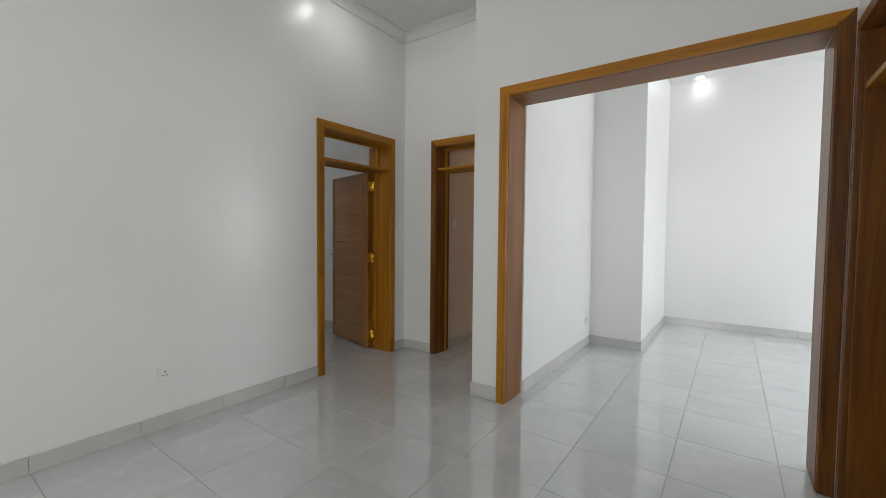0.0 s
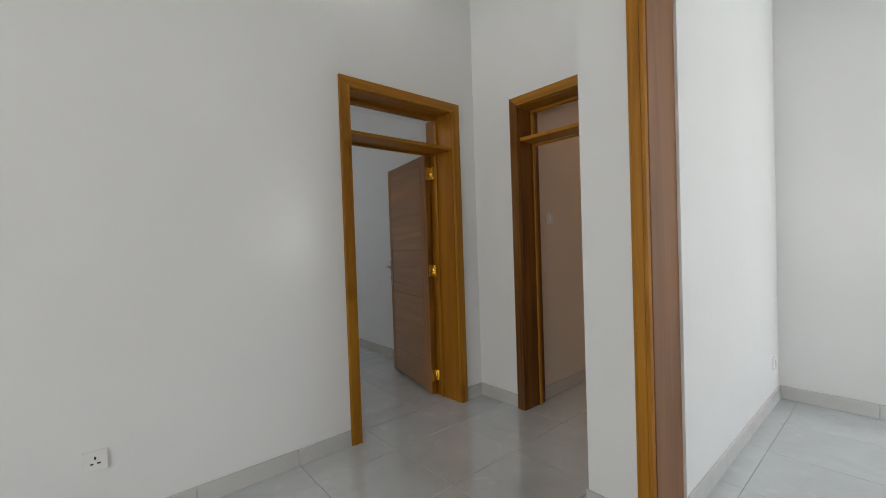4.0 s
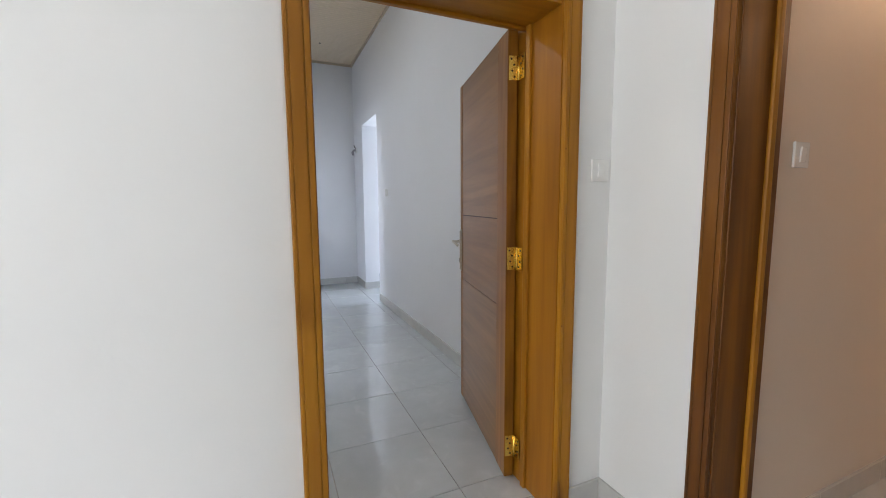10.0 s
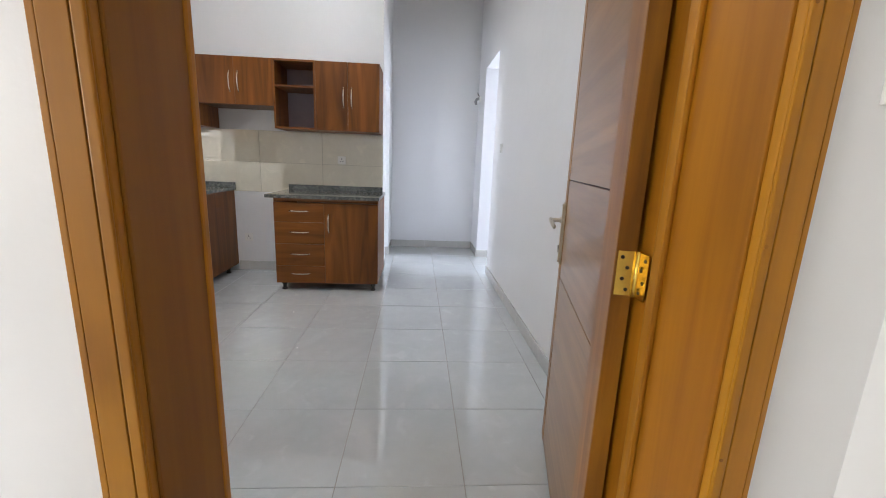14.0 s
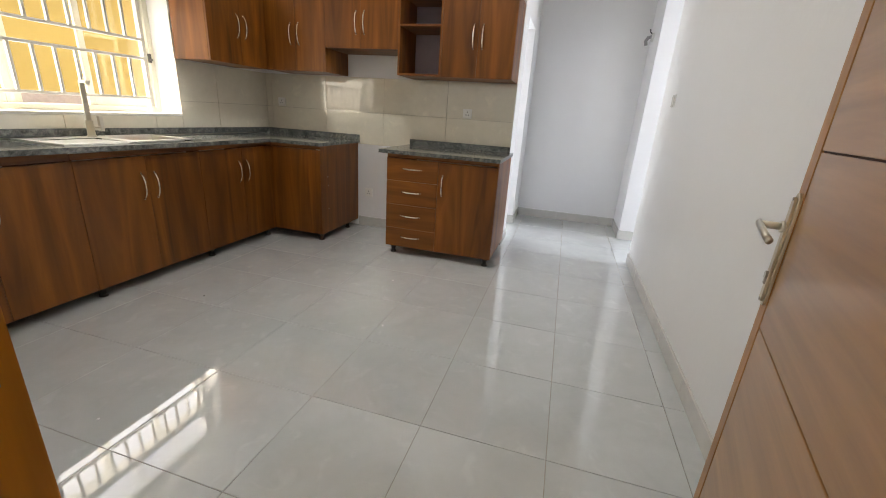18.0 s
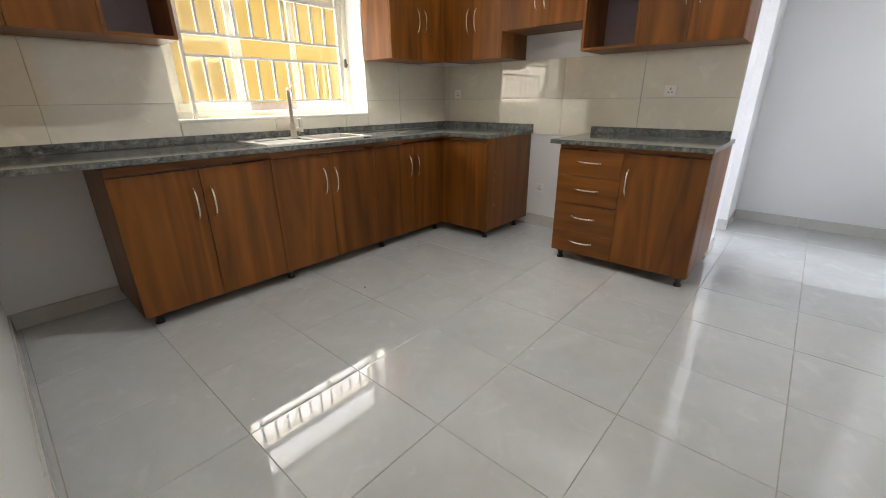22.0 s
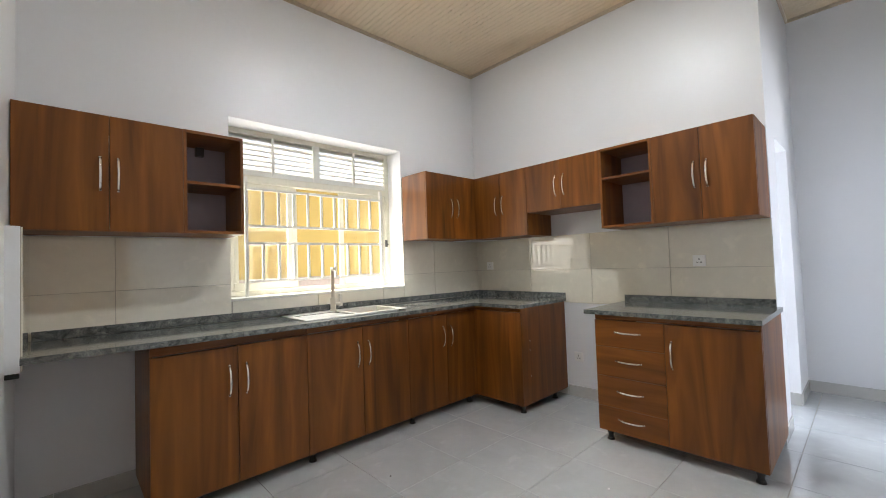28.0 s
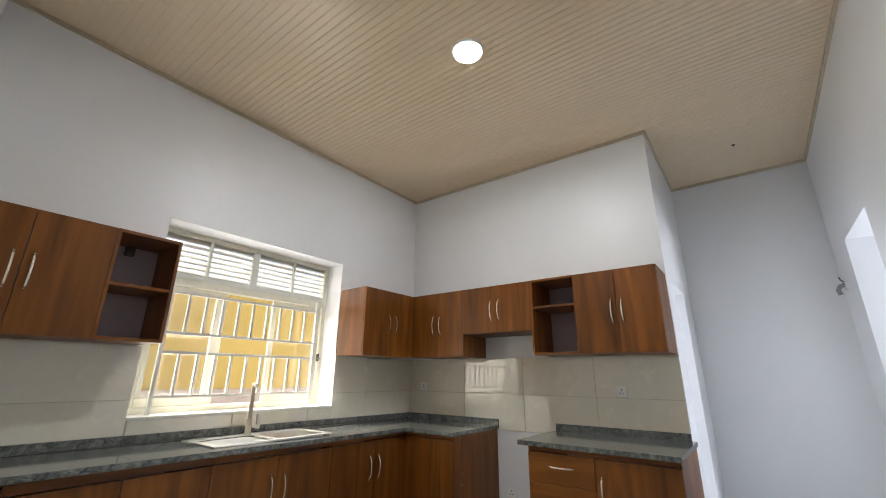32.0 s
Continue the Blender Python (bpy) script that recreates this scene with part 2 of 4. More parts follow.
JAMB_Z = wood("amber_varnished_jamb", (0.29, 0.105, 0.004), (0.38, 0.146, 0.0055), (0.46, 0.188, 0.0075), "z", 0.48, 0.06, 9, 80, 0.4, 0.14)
BROWN_Z = wood("darker_brown_latch_jamb", (0.155, 0.056, 0.002), (0.25, 0.097, 0.003), (0.33, 0.138, 0.004), "z", 0.55, 0.0, 6, 60, 0.3, 0.14)
EDGE_Z = wood("door_edge_timber", (0.20, 0.072, 0.003), (0.31, 0.120, 0.005), (0.40, 0.168, 0.008), "z", 0.5, 0.04, 9, 70, grain=0.35)
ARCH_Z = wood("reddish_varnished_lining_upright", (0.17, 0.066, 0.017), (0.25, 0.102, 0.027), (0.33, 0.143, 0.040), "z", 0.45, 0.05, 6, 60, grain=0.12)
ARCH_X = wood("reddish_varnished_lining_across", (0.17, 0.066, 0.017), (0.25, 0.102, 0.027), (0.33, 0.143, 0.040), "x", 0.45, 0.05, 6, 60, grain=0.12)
LEAF_DARK = plain("dark_veneer_core", (0.06, 0.025, 0.012), 0.6)
CAB_Z = wood("walnut_laminate_upright", (0.088, 0.0272, 0.0042), (0.190, 0.0610, 0.0080), (0.305, 0.110, 0.0155), "z", 0.40, 0.08, 6.2, 55, grain=0.2, long=0.085)
CAB_X = wood("walnut_laminate_along", (0.088, 0.0272, 0.0042), (0.190, 0.0610, 0.0080), (0.305, 0.110, 0.0155), "x", 0.40, 0.08, 6.2, 55, grain=0.2, long=0.085)
GRANITE = granite("speckled_grey_granite")
SATIN = plain("satin_chrome", (0.60, 0.57, 0.50), 0.28, 1.0, 0.03)
CHROME = plain("brushed_nickel", (0.84, 0.82, 0.77), 0.26, 1.0, 0.03)
STEEL = plain("brushed_steel", (0.80, 0.79, 0.76), 0.38, 1.0, 0.04)
DARK_STEEL = plain("satin_dark_nickel", (0.38, 0.36, 0.33), 0.3, 1.0, 0.05)
PLATE_NICKEL = plain("worn_warm_nickel", (0.58, 0.50, 0.38), 0.3, 1.0, 0.12)
NICKEL = plain("satin_nickel", (0.66, 0.63, 0.57), 0.32, 1.0, 0.04)
BRASS = plain("polished_brass", (0.86, 0.58, 0.12), 0.22, 1.0, 0.05)
BLACK = plain("black_plastic", (0.018, 0.018, 0.018), 0.42)
PLATE = plain("tarnished_plate", (0.20, 0.18, 0.15), 0.5, 0.4, 0.15)
DARK = plain("dark_void", (0.012, 0.010, 0.009), 0.8)
WHITE_PLASTIC = plain("white_plastic", (0.88, 0.875, 0.85), 0.25, vary=0.02)
WHITE_STEEL = plain("white_enamelled_steel", (0.74, 0.74, 0.70), 0.35, vary=0.03)
WHITE_BOARD = plain("white_hardboard", (0.72, 0.71, 0.73), 0.5, vary=0.03)
SHELF_BACK = plain("lilac_grey_hardboard", (0.40, 0.36, 0.43), 0.5, vary=0.04)
SINK_STEEL = plain("bright_sink_steel", (0.86, 0.855, 0.83), 0.30, 1.0, 0.03)
WINDOW_FRAME = plain("cream_window_frame", (0.70, 0.68, 0.58), 0.4, vary=0.04)
CEIL_PVC = plain("beige_pvc_ceiling", (0.79, 0.65, 0.465), 0.22, vary=0.015)
CEIL_WHITE = plain("white_ceiling", (0.76, 0.76, 0.74), 0.6, vary=0.02)
BROWN_TRIM = plain("brown_roof_paint", (0.30, 0.22, 0.14), 0.5)
CEIL_TRIM = plain("beige_ceiling_strip", (0.56, 0.465, 0.34), 0.4)
SOFFIT = plain("white_eaves_board", (0.74, 0.74, 0.72), 0.6)
GLASS = glass("clear_glass")
LED = glowing("lamp_diffuser", (0.95, 0.98, 1.0), 22.0)
YELLOW = wall_paint("ochre_house_paint", (0.44, 0.325, 0.09), 0.7, 0.0)
GROUND = plain("pale_concrete_ground", (0.50, 0.47, 0.41), 0.9, vary=0.2)
SCREW = plain("dark_screw_head", (0.05, 0.035, 0.02), 0.4, 0.6)

# ---- mesh helpers ----


def add_box(bm, x0, x1, y0, y1, z0, z1, bevel=0.0, segments=2):
    m = Matrix.LocRotScale(((x0 + x1) / 2, (y0 + y1) / 2, (z0 + z1) / 2), None, (abs(x1 - x0), abs(y1 - y0), abs(z1 - z0)))
    made = bmesh.ops.create_cube(bm, size=1.0, matrix=m)["verts"]
    if bevel:
        edges = list({e for v in made for e in v.link_edges})
        bmesh.ops.bevel(bm, geom=edges, offset=bevel, segments=segments, affect="EDGES", profile=0.6)
    return bm


def box(*a, **k):
    return add_box(bmesh.new(), *a, **k)


def add_cyl(bm, p, q, r, seg=16, r2=None, cap=True):
    p, q = Vector(p), Vector(q)
    m = Matrix.Translation((p + q) / 2) @ (q - p).to_track_quat("Z", "Y").to_matrix().to_4x4()
    bmesh.ops.create_cone(bm, cap_ends=cap, segments=seg, radius1=r, radius2=r if r2 is None else r2, depth=(q - p).length, matrix=m)
    return bm


def sweep(bm, points, w, h, up, side=8):
    """A rounded bar of section w x h along a line of points."""
    rings = []
    pts = [Vector(p) for p in points]
    for i, c in enumerate(pts):
        t = (pts[min(i + 1, len(pts) - 1)] - pts[max(i - 1, 0)]).normalized()
        s = t.cross(Vector(up)).normalized()
        u = s.cross(t)
        rings.append([bm.verts.new(c + s * (w / 2) * math.cos(a) + u * (h / 2) * math.sin(a)) for a in (2 * math.pi * k / side for k in range(side))])
    for a, b in zip(rings, rings[1:]):
        for k in range(side):
            bm.faces.new((a[k], a[(k + 1) % side], b[(k + 1) % side], b[k]))
    bm.faces.new(rings[0][::-1]), bm.faces.new(rings[-1])
    bmesh.ops.recalc_face_normals(bm, faces=bm.faces)
    return bm


def add_prism(bm, outline, y0, y1, bevel=0.0):
    """An upright outline in x and z, drawn out from y0 to y1."""
    a, b = ([bm.verts.new((x, y, z)) for x, z in outline] for y in (y0, y1))
    n = len(outline)
    faces = [bm.faces.new(a), bm.faces.new(b[::-1])]
    faces += [bm.faces.new((a[k], b[k], b[(k + 1) % n], a[(k + 1) % n])) for k in range(n)]
    bmesh.ops.recalc_face_normals(bm, faces=faces)
    if bevel:
        bmesh.ops.bevel(bm, geom=list({e for f in faces for e in f.edges}), offset=bevel, segments=2, affect="EDGES", profile=0.6)
    return bm


def finish(name, bm, mat, smooth=False):
    me = bpy.data.meshes.new(name)
    bm.to_mesh(me)
    bm.free()
    me.materials.append(mat)
    if smooth:
        for f in me.polygons:
            f.use_smooth = True
    return me


def part(name, bm, mat, parent, label="", smooth=False):
    ob = new(name, bm if isinstance(bm, bpy.types.Mesh) else finish(name, bm, mat, smooth))
    ob.parent = parent
    return tagged(ob, label)


def thing(name, label, category, loc=(0, 0, 0), rz=0.0, group="", kind=""):
    ob = new(name)
    ob.empty_display_size = 0.1
    ob.matrix_world = pose(*loc, 0, 0, rz)
    return tagged(ob, label, category, group, kind)


def setting(name, bm, mat, label="", category=""):
    ob = new(name, finish(name, bm, mat))
    return tagged(ob, label, category, kind="structure")


def boxes(*rows):
    bm = bmesh.new()
    for r in rows:
        add_box(bm, *r)
    return bm


def wall_with(axis, a0, a1, lo, hi, z1, holes, z0=-0.02):
    """Boxes of a wall that runs along an axis from a0 to a1, lo to hi thick, with holes (from, to, sill, head)."""
    rows, at = [], a0
    for h0, h1, s, t in sorted(holes):
        rows.append((at, h0, z0, z1))
        if s > z0:
            rows.append((h0, h1, z0, s))
        rows.append((h0, h1, t, z1))
        at = h1
    rows.append((at, a1, z0, z1))
    rows = [r for r in rows if r[1] - r[0] > 1e-4]
    if axis == "x":
        return boxes(*[(p, q, lo, hi, r, s) for p, q, r, s in rows])
    return boxes(*[(lo, hi, p, q, r, s) for p, q, r, s in rows])

# ---- structure ----
CEIL, HALL_CEIL = 3.475, 3.53
EAST, BACK, SOUTH, NORTH = -3.742, -7.44, 0.278, 4.186      # kitchen faces
HALL_X, LOBBY_Y, PIER_X, OPEN_Y = -3.472, 4.098, -2.115, 3.392  # hall faces
END_X = -8.93                                               # end of the small corridor
TOP = 3.62

setting("wall_hall_kitchen", wall_with("y", -2.3, NORTH, EAST, HALL_X, TOP, [(2.902, 3.912, -0.02, 2.317)]), HALL_WALL, "white silk-painted plaster wall with a doorway", "wall")
setting("wall_kitchen_window", wall_with("x", -7.7, EAST, -0.010, SOUTH, TOP, [(-6.355, -4.803, 1.072, 2.408)]), WALL, "white plaster wall with a window opening", "wall")
setting("wall_kitchen_back", boxes((-7.7, BACK, SOUTH, 2.75, -0.02, TOP)), WALL, "white plaster wall behind the cabinets", "wall")
setting("wall_corridor_south", wall_with("x", END_X, BACK, 2.75, 2.97, TOP, [(-8.40, -7.78, -0.02, 2.14)]), WALL, "white corridor wall with a plain doorway", "wall")
setting("wall_kitchen_north", wall_with("x", END_X, EAST, NORTH, 4.40, TOP, [(-8.33, -7.48, -0.02, 2.445)]), WALL, "long white wall with a plain doorway", "wall")
setting("wall_corridor_end", boxes((END_X - 0.2, END_X, 2.75, 4.40, -0.02, TOP)), WALL, "white wall closing the corridor", "wall")
setting("wall_lobby", wall_with("x", HALL_X, PIER_X, LOBBY_Y, 4.33, TOP, [(-3.05, -2.135, -0.02, 2.29)]), HALL_WALL, "white wall with a framed doorway", "wall")
setting("wall_passage_west", boxes((HALL_X, -3.04, 4.33, 8.2, -0.02, TOP)), WARM_WALL, "cream passage wall", "wall")
setting("wall_lobby_return", boxes((EAST, HALL_X, NORTH, 8.2, -0.02, TOP)), HALL_WALL, "short plaster return", "wall")
setting("wall_passage_end", boxes((EAST, -1.37, 8.2, 8.4, -0.02, TOP)), WARM_WALL, "cream end wall", "wall")
setting("wall_living_west", boxes((PIER_X, -1.797, 3.67, 5.615, -0.02, TOP), (PIER_X, -1.225, 5.615, 8.2, -0.02, TOP)), HALL_WALL, "white wall with a projecting column", "wall")
setting("wall_living_opening", wall_with("x", PIER_X, 4.0, OPEN_Y, 3.67, TOP, [(-1.85, 0.02, -0.02, 2.405)]), HALL_WALL, "white wall with a wide cased opening", "wall")
setting("wall_living_end", boxes((-1.225, 4.0, 7.47, 8.2, -0.02, TOP)), HALL_WALL, "white end wall", "wall")
setting("wall_living_east", wall_with("y", OPEN_Y, 8.2, 4.0, 4.2, TOP, [(4.7, 7.3, 0.65, 2.55)]), HALL_WALL, "white wall with a wide window opening", "wall")
# the first hole is an unseen opening, added for the side light
setting("wall_hall_east", wall_with("y", -2.3, OPEN_Y, 0.06, 0.30, TOP, [(-1.5, -0.1, 0.9, 2.3), (2.33, 3.27, -0.02, 2.31)]), HALL_WALL, "white wall with a framed doorway", "wall")
setting("wall_hall_south", wall_with("x", HALL_X, 0.06, -2.3, -2.05, TOP, [(-2.4, -0.6, 0.95, 2.45)]), HALL_WALL, "white wall with a window opening", "wall")
setting("wall_side_room", boxes((0.30, 2.6, 1.2, 1.4, -0.02, TOP), (2.4, 2.6, 1.4, OPEN_Y, -0.02, TOP)), WALL, "plain wall of the room beside the hall", "wall")
setting("wall_north_room", wall_with("x", -9.9, -6.4, 7.0, 7.2, TOP, [(-9.0, -7.4, 0.9, 2.3)]), WALL, "plain wall with a window opening", "wall")
setting("wall_north_room_sides", boxes((-9.9, -9.7, 4.40, 7.0, -0.02, TOP), (-6.6, -6.4, 4.40, 7.0, -0.02, TOP), (-9.7, END_X - 0.2, 4.2, 4.40, -0.02, TOP)), WALL, "plain walls of the room beyond", "wall")
setting("wall_south_room", wall_with("x", -10.2, -7.7, 0.065, SOUTH, TOP, [(-9.3, -8.1, 1.0, 2.3)]), WALL, "plain wall with a window opening", "wall")
setting("wall_south_room_side", boxes((-10.2, -10.0, SOUTH, 2.97, -0.02, TOP), (-10.0, END_X - 0.2, 2.75, 2.97, -0.02, TOP)), WALL, "plain wall of the room beyond", "wall")

setting("wall_nib", boxes((EAST - 0.048, EAST, SOUTH, 0.842, 0.872, 1.519)), WALL, "white plaster nib carrying the end tiles", "wall")

# ceilings: tongue-and-groove PVC in the kitchen, plain elsewhere
bm = bmesh.new()
pitch, x = 0.10, END_X
while x < EAST:
    for a, b, z in ((x, x + 0.043, CEIL), (x + 0.043, x + 0.050, CEIL + 0.0034), (x + 0.050, x + 0.093, CEIL), (x + 0.093, x + pitch, CEIL + 0.0034)):
        add_box(bm, a, min(b, EAST), SOUTH, NORTH, z, CEIL + 0.03)
    x += pitch
setting("ceiling", bm, CEIL_PVC, "beige tongue-and-groove PVC ceiling boards", "ceiling")
setting("ceiling_hall", boxes((EAST, 0.30, -2.3, 4.40, HALL_CEIL, HALL_CEIL + 0.06)), CEIL_WHITE, "plain white ceiling", "ceiling")
# the living room ceiling is a lowered border round a raised tray; a brown strip makes the dark band at its edge
setting("ceiling_living", boxes((PIER_X, -0.6, OPEN_Y + 0.02, 8.4, 3.54, 3.72), (3.2, 4.2, OPEN_Y + 0.02, 8.4, 3.54, 3.72), (-0.6, 3.2, 6.97, 8.4, 3.54, 3.72), (-0.6, 3.2, OPEN_Y + 0.02, 4.4, 3.54, 3.72), (PIER_X, 4.2, OPEN_Y + 0.02, 8.4, 3.72, 3.78)), CEIL_WHITE, "white ceiling with a raised tray", "ceiling")
setting("tray_dark_band", boxes((-0.598, 3.198, 6.955, 6.969, 3.56, 3.65)), BROWN_TRIM, "brown strip standing for the dark band at the raised ceiling tray's edge", "trim")
setting("ceiling_passage", boxes((HALL_X, PIER_X, 4.335, 8.4, 2.8, 2.86)), WARM_WALL, "plain pale ceiling", "ceiling")
setting("ceiling_side_room", boxes((0.30, 2.6, 1.2, OPEN_Y, 3.1, 3.16)), CEIL_WHITE, "plain ceiling", "ceiling")
setting("ceiling_north_room", boxes((-9.9, -6.4, 4.38, 7.2, 3.4, 3.46)), CEIL_WHITE, "plain white ceiling", "ceiling")
setting("ceiling_south_room", boxes((-10.2, BACK - 0.255, SOUTH, 2.77, 3.4, 3.46)), CEIL_WHITE, "plain white ceiling", "ceiling")
setting("roof", boxes((-10.5, EAST, -0.6, 7.6, TOP, TOP + 0.12), (EAST, 4.6, -2.9, 8.8, TOP, TOP + 0.12)), SOFFIT, "pale roof slab with white eaves", "roof")

# trims where walls meet ceilings
bm = boxes((BACK, EAST, SOUTH, SOUTH + 0.018, CEIL - 0.028, CEIL), (BACK, BACK + 0.018, SOUTH + 0.018, 2.97, CEIL - 0.028, CEIL),
           (END_X, END_X + 0.018, 2.97, NORTH - 0.018, CEIL - 0.028, CEIL), (END_X, EAST, NORTH - 0.018, NORTH, CEIL - 0.028, CEIL),
           (END_X + 0.018, BACK + 0.018, 2.97, 2.988, CEIL - 0.028, CEIL), (EAST - 0.018, EAST, SOUTH + 0.018, NORTH - 0.018, CEIL - 0.028, CEIL))
setting("trim_kitchen_ceiling", bm, CEIL_TRIM, "thin beige-brown ceiling edge strip", "trim")
def cove(bm, p, q, inward, z, size=0.085, steps=8):
    """A hollow plaster moulding from p to q under a ceiling at z."""
    prof = [(0, 0), (size, 0), (size, -0.012)]
    prof += [(0.014 + (size - 0.014) * (1 - math.sin(a)), -0.012 - (size - 0.014) * (1 - math.cos(a))) for a in (math.pi / 2 * k / steps for k in range(1, steps + 1))]
    prof += [(0.010, -size - 0.004), (0, -size - 0.004)]
    ends = [[bm.verts.new((e[0] + inward[0] * d, e[1] + inward[1] * d, z + h)) for d, h in prof] for e in (p, q)]
    n = len(prof)
    for k in range(n):
        bm.faces.new((ends[0][k], ends[0][(k + 1) % n], ends[1][(k + 1) % n], ends[1][k]))
    bm.faces.new(ends[0]), bm.faces.new(ends[1][::-1])
    bmesh.ops.recalc_face_normals(bm, faces=bm.faces)


bm = bmesh.new()
cove(bm, (HALL_X, -2.05), (HALL_X, LOBBY_Y), (1, 0), HALL_CEIL)
cove(bm, (HALL_X + 0.01, LOBBY_Y), (PIER_X, LOBBY_Y), (0, -1), HALL_CEIL)
cove(bm, (PIER_X, OPEN_Y), (0.06, OPEN_Y), (0, -1), HALL_CEIL)
setting("trim_hall_cornice", bm, CEIL_WHITE, "white hollow plaster cornice", "trim")

# ---- outdoors ----
setting("ground", boxes((-60, 60, -60, 60, -0.4, -0.12)), GROUND, "pale bare ground around the house", "ground")
house = thing("neighbour_house", "ochre-painted neighbouring house with a grey plinth", "house", (-6, -2.35, -0.12))
part("wall", boxes((-6, 5, -0.3, 0, 0, 2.58)), YELLOW, house, "ochre painted wall")
part("plinth", boxes((-6, 5, 0, 0.05, 0, 1.28)), plain("grey_plinth", (0.36, 0.31, 0.28), 0.8, vary=0.12), house, "grey plinth")
part("roof", boxes((-6.3, 5.3, -3.5, 0.12, 2.58, 2.64)), BROWN_TRIM, house)

# ---- door frames and doors ----


def door_frame(label, loc, rz, W, H, depth, transom=None, category="door frame", rebate=None, arch=None, jambs=None, lining=None, far_side=None):
    """Varnished timber casing. Local x across, y into the wall, front at y = 0."""
    t = thing("door_frame", label, category, loc, rz, kind="structure")
    A, L = 0.07, 0.074
    arch_z, arch_x = arch or (FRAME_Z, FRAME_X)
    jambs = jambs or (FRAME_Z, FRAME_Z)
    for side in (0, 1):
        f = (lambda a, b: (W - b, W - a)) if side else (lambda a, b: (a, b))
        bm = bmesh.new()
        p, q = (W, W - A) if side else (0, A)
        add_prism(bm, ((p, 0), (q, 0), (q, H - A), (p, H)), -0.018, 0.0, 0.003)
        add_box(bm, *f(A - 0.017, A - 0.001), -0.0235, -0.0175, 0, H - A + 0.017, bevel=0.0025)
        add_box(bm, *f(0.0015, 0.011), -0.0205, -0.0175, 0, H - 0.0015, bevel=0.0012)
        add_box(bm, *f(0.0135, A - 0.0195), -0.0225, -0.0175, 0, H - A + 0.012, bevel=0.0012)
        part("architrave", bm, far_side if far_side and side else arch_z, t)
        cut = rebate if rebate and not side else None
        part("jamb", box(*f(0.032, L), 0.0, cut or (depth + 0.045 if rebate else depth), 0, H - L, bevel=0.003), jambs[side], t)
        if cut:
            part("stop", box(L - 0.02, L + 0.004, cut - 0.018, cut + 0.004, 0, transom[0], bevel=0.006), FRAME_Z, t)
            part("rebate", box(0.0045, 0.033, cut - 0.002, depth - 0.003, 0, H - L, bevel=0.002), FRAME_Z, t)
            continue
        if transom:
            part("stop", box(*f(L, L + 0.014), depth * 0.66, depth * 0.775, 0, transom[0], bevel=0.006), FRAME_Z, t)
    bm = bmesh.new()
    add_prism(bm, ((0.001, H), (A + 0.001, H - A), (W - A - 0.001, H - A), (W - 0.001, H)), -0.018, 0.0, 0.003)
    add_box(bm, A, W - A, -0.026, -0.018, H - A, H - A + 0.016, bevel=0.003)
    part("head_architrave", bm, arch_x, t)
    part("head", box(L, W - L, 0.0, depth, H - L, H - 0.032, bevel=0.003), lining or arch_x, t)
    if transom:
        z0, z1 = transom
        bar = part("transom_bar", box(L, W - L, 0.004, depth - 0.05, z0, z1, bevel=0.004), FRAME_X, t)
        part("transom_stop", box(L, W - L, depth * 0.775, depth * 0.86, z0 - 0.014, z0, bevel=0.004), FRAME_X, t)
        bar2 = bmesh.new()
        add_box(bar2, L, W - L, depth * 0.60, depth * 0.72, H - L - 0.02, H - L, bevel=0.004)
        add_box(bar2, L, L + 0.02, depth * 0.60, depth * 0.72, z1, H - L - 0.02, bevel=0.004)
        add_box(bar2, W - L - 0.02, W - L, depth * 0.60, depth * 0.72, z1, H - L - 0.02, bevel=0.004)
        add_box(bar2, L + 0.02, W - L - 0.02, depth * 0.60, depth * 0.72, z1, z1 + 0.02, bevel=0.004)
        part("glazing_bead", bar2, FRAME_X, t)
        pane = part("pane", box(L + 0.012, W - L - 0.012, depth * 0.655, depth * 0.665, z1 + 0.012, H - L - 0.012), GLASS, t, "clear fanlight glass")
        pane.visible_shadow = False
    return t


# the latch-side jamb is coloured a darker brown than the hinge-side one
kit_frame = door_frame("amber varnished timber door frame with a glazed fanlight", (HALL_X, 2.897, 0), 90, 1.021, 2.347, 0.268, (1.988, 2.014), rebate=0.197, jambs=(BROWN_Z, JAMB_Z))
# the lobby uprights are coloured dark brown, their head amber
door_frame("amber varnished timber door frame with a glazed fanlight", (-3.08, LOBBY_Y, 0), 0, 0.975, 2.317, 0.228, (1.994, 2.020), arch=(DARK_TIMBER_Z, FRAME_X), jambs=(DARK_TIMBER_Z, DARK_TIMBER_Z))
door_frame("amber varnished timber door frame with a glazed fanlight", (0.06, 3.30, 0), -90, 1.0, 2.34, 0.24, (2.0, 2.028), arch=(DARK_TIMBER_Z, DARK_TIMBER_X), jambs=(DARK_TIMBER_Z, DARK_TIMBER_Z))
# far upright and jamb are coloured dark brown, the near ones lighter
door_frame("wide amber varnished timber casing of an open archway", (-1.884, OPEN_Y, 0), 0, 1.934, 2.437, 0.28, None, "opening casing", jambs=(ARCH_Z, DARK_TIMBER_Z), lining=ARCH_X, far_side=DARK_TIMBER_Z)

# punched nail heads along the hinge-side architrave of the kitchen doorway
for z in (0.47, 0.806, 1.158, 1.476, 1.721, 2.02):
    part("nail_head", add_cyl(bmesh.new(), (0.957, -0.0225, z), (0.957, -0.0240, z), 0.0032, 10), EDGE_Z, kit_frame, "small dark nail head")

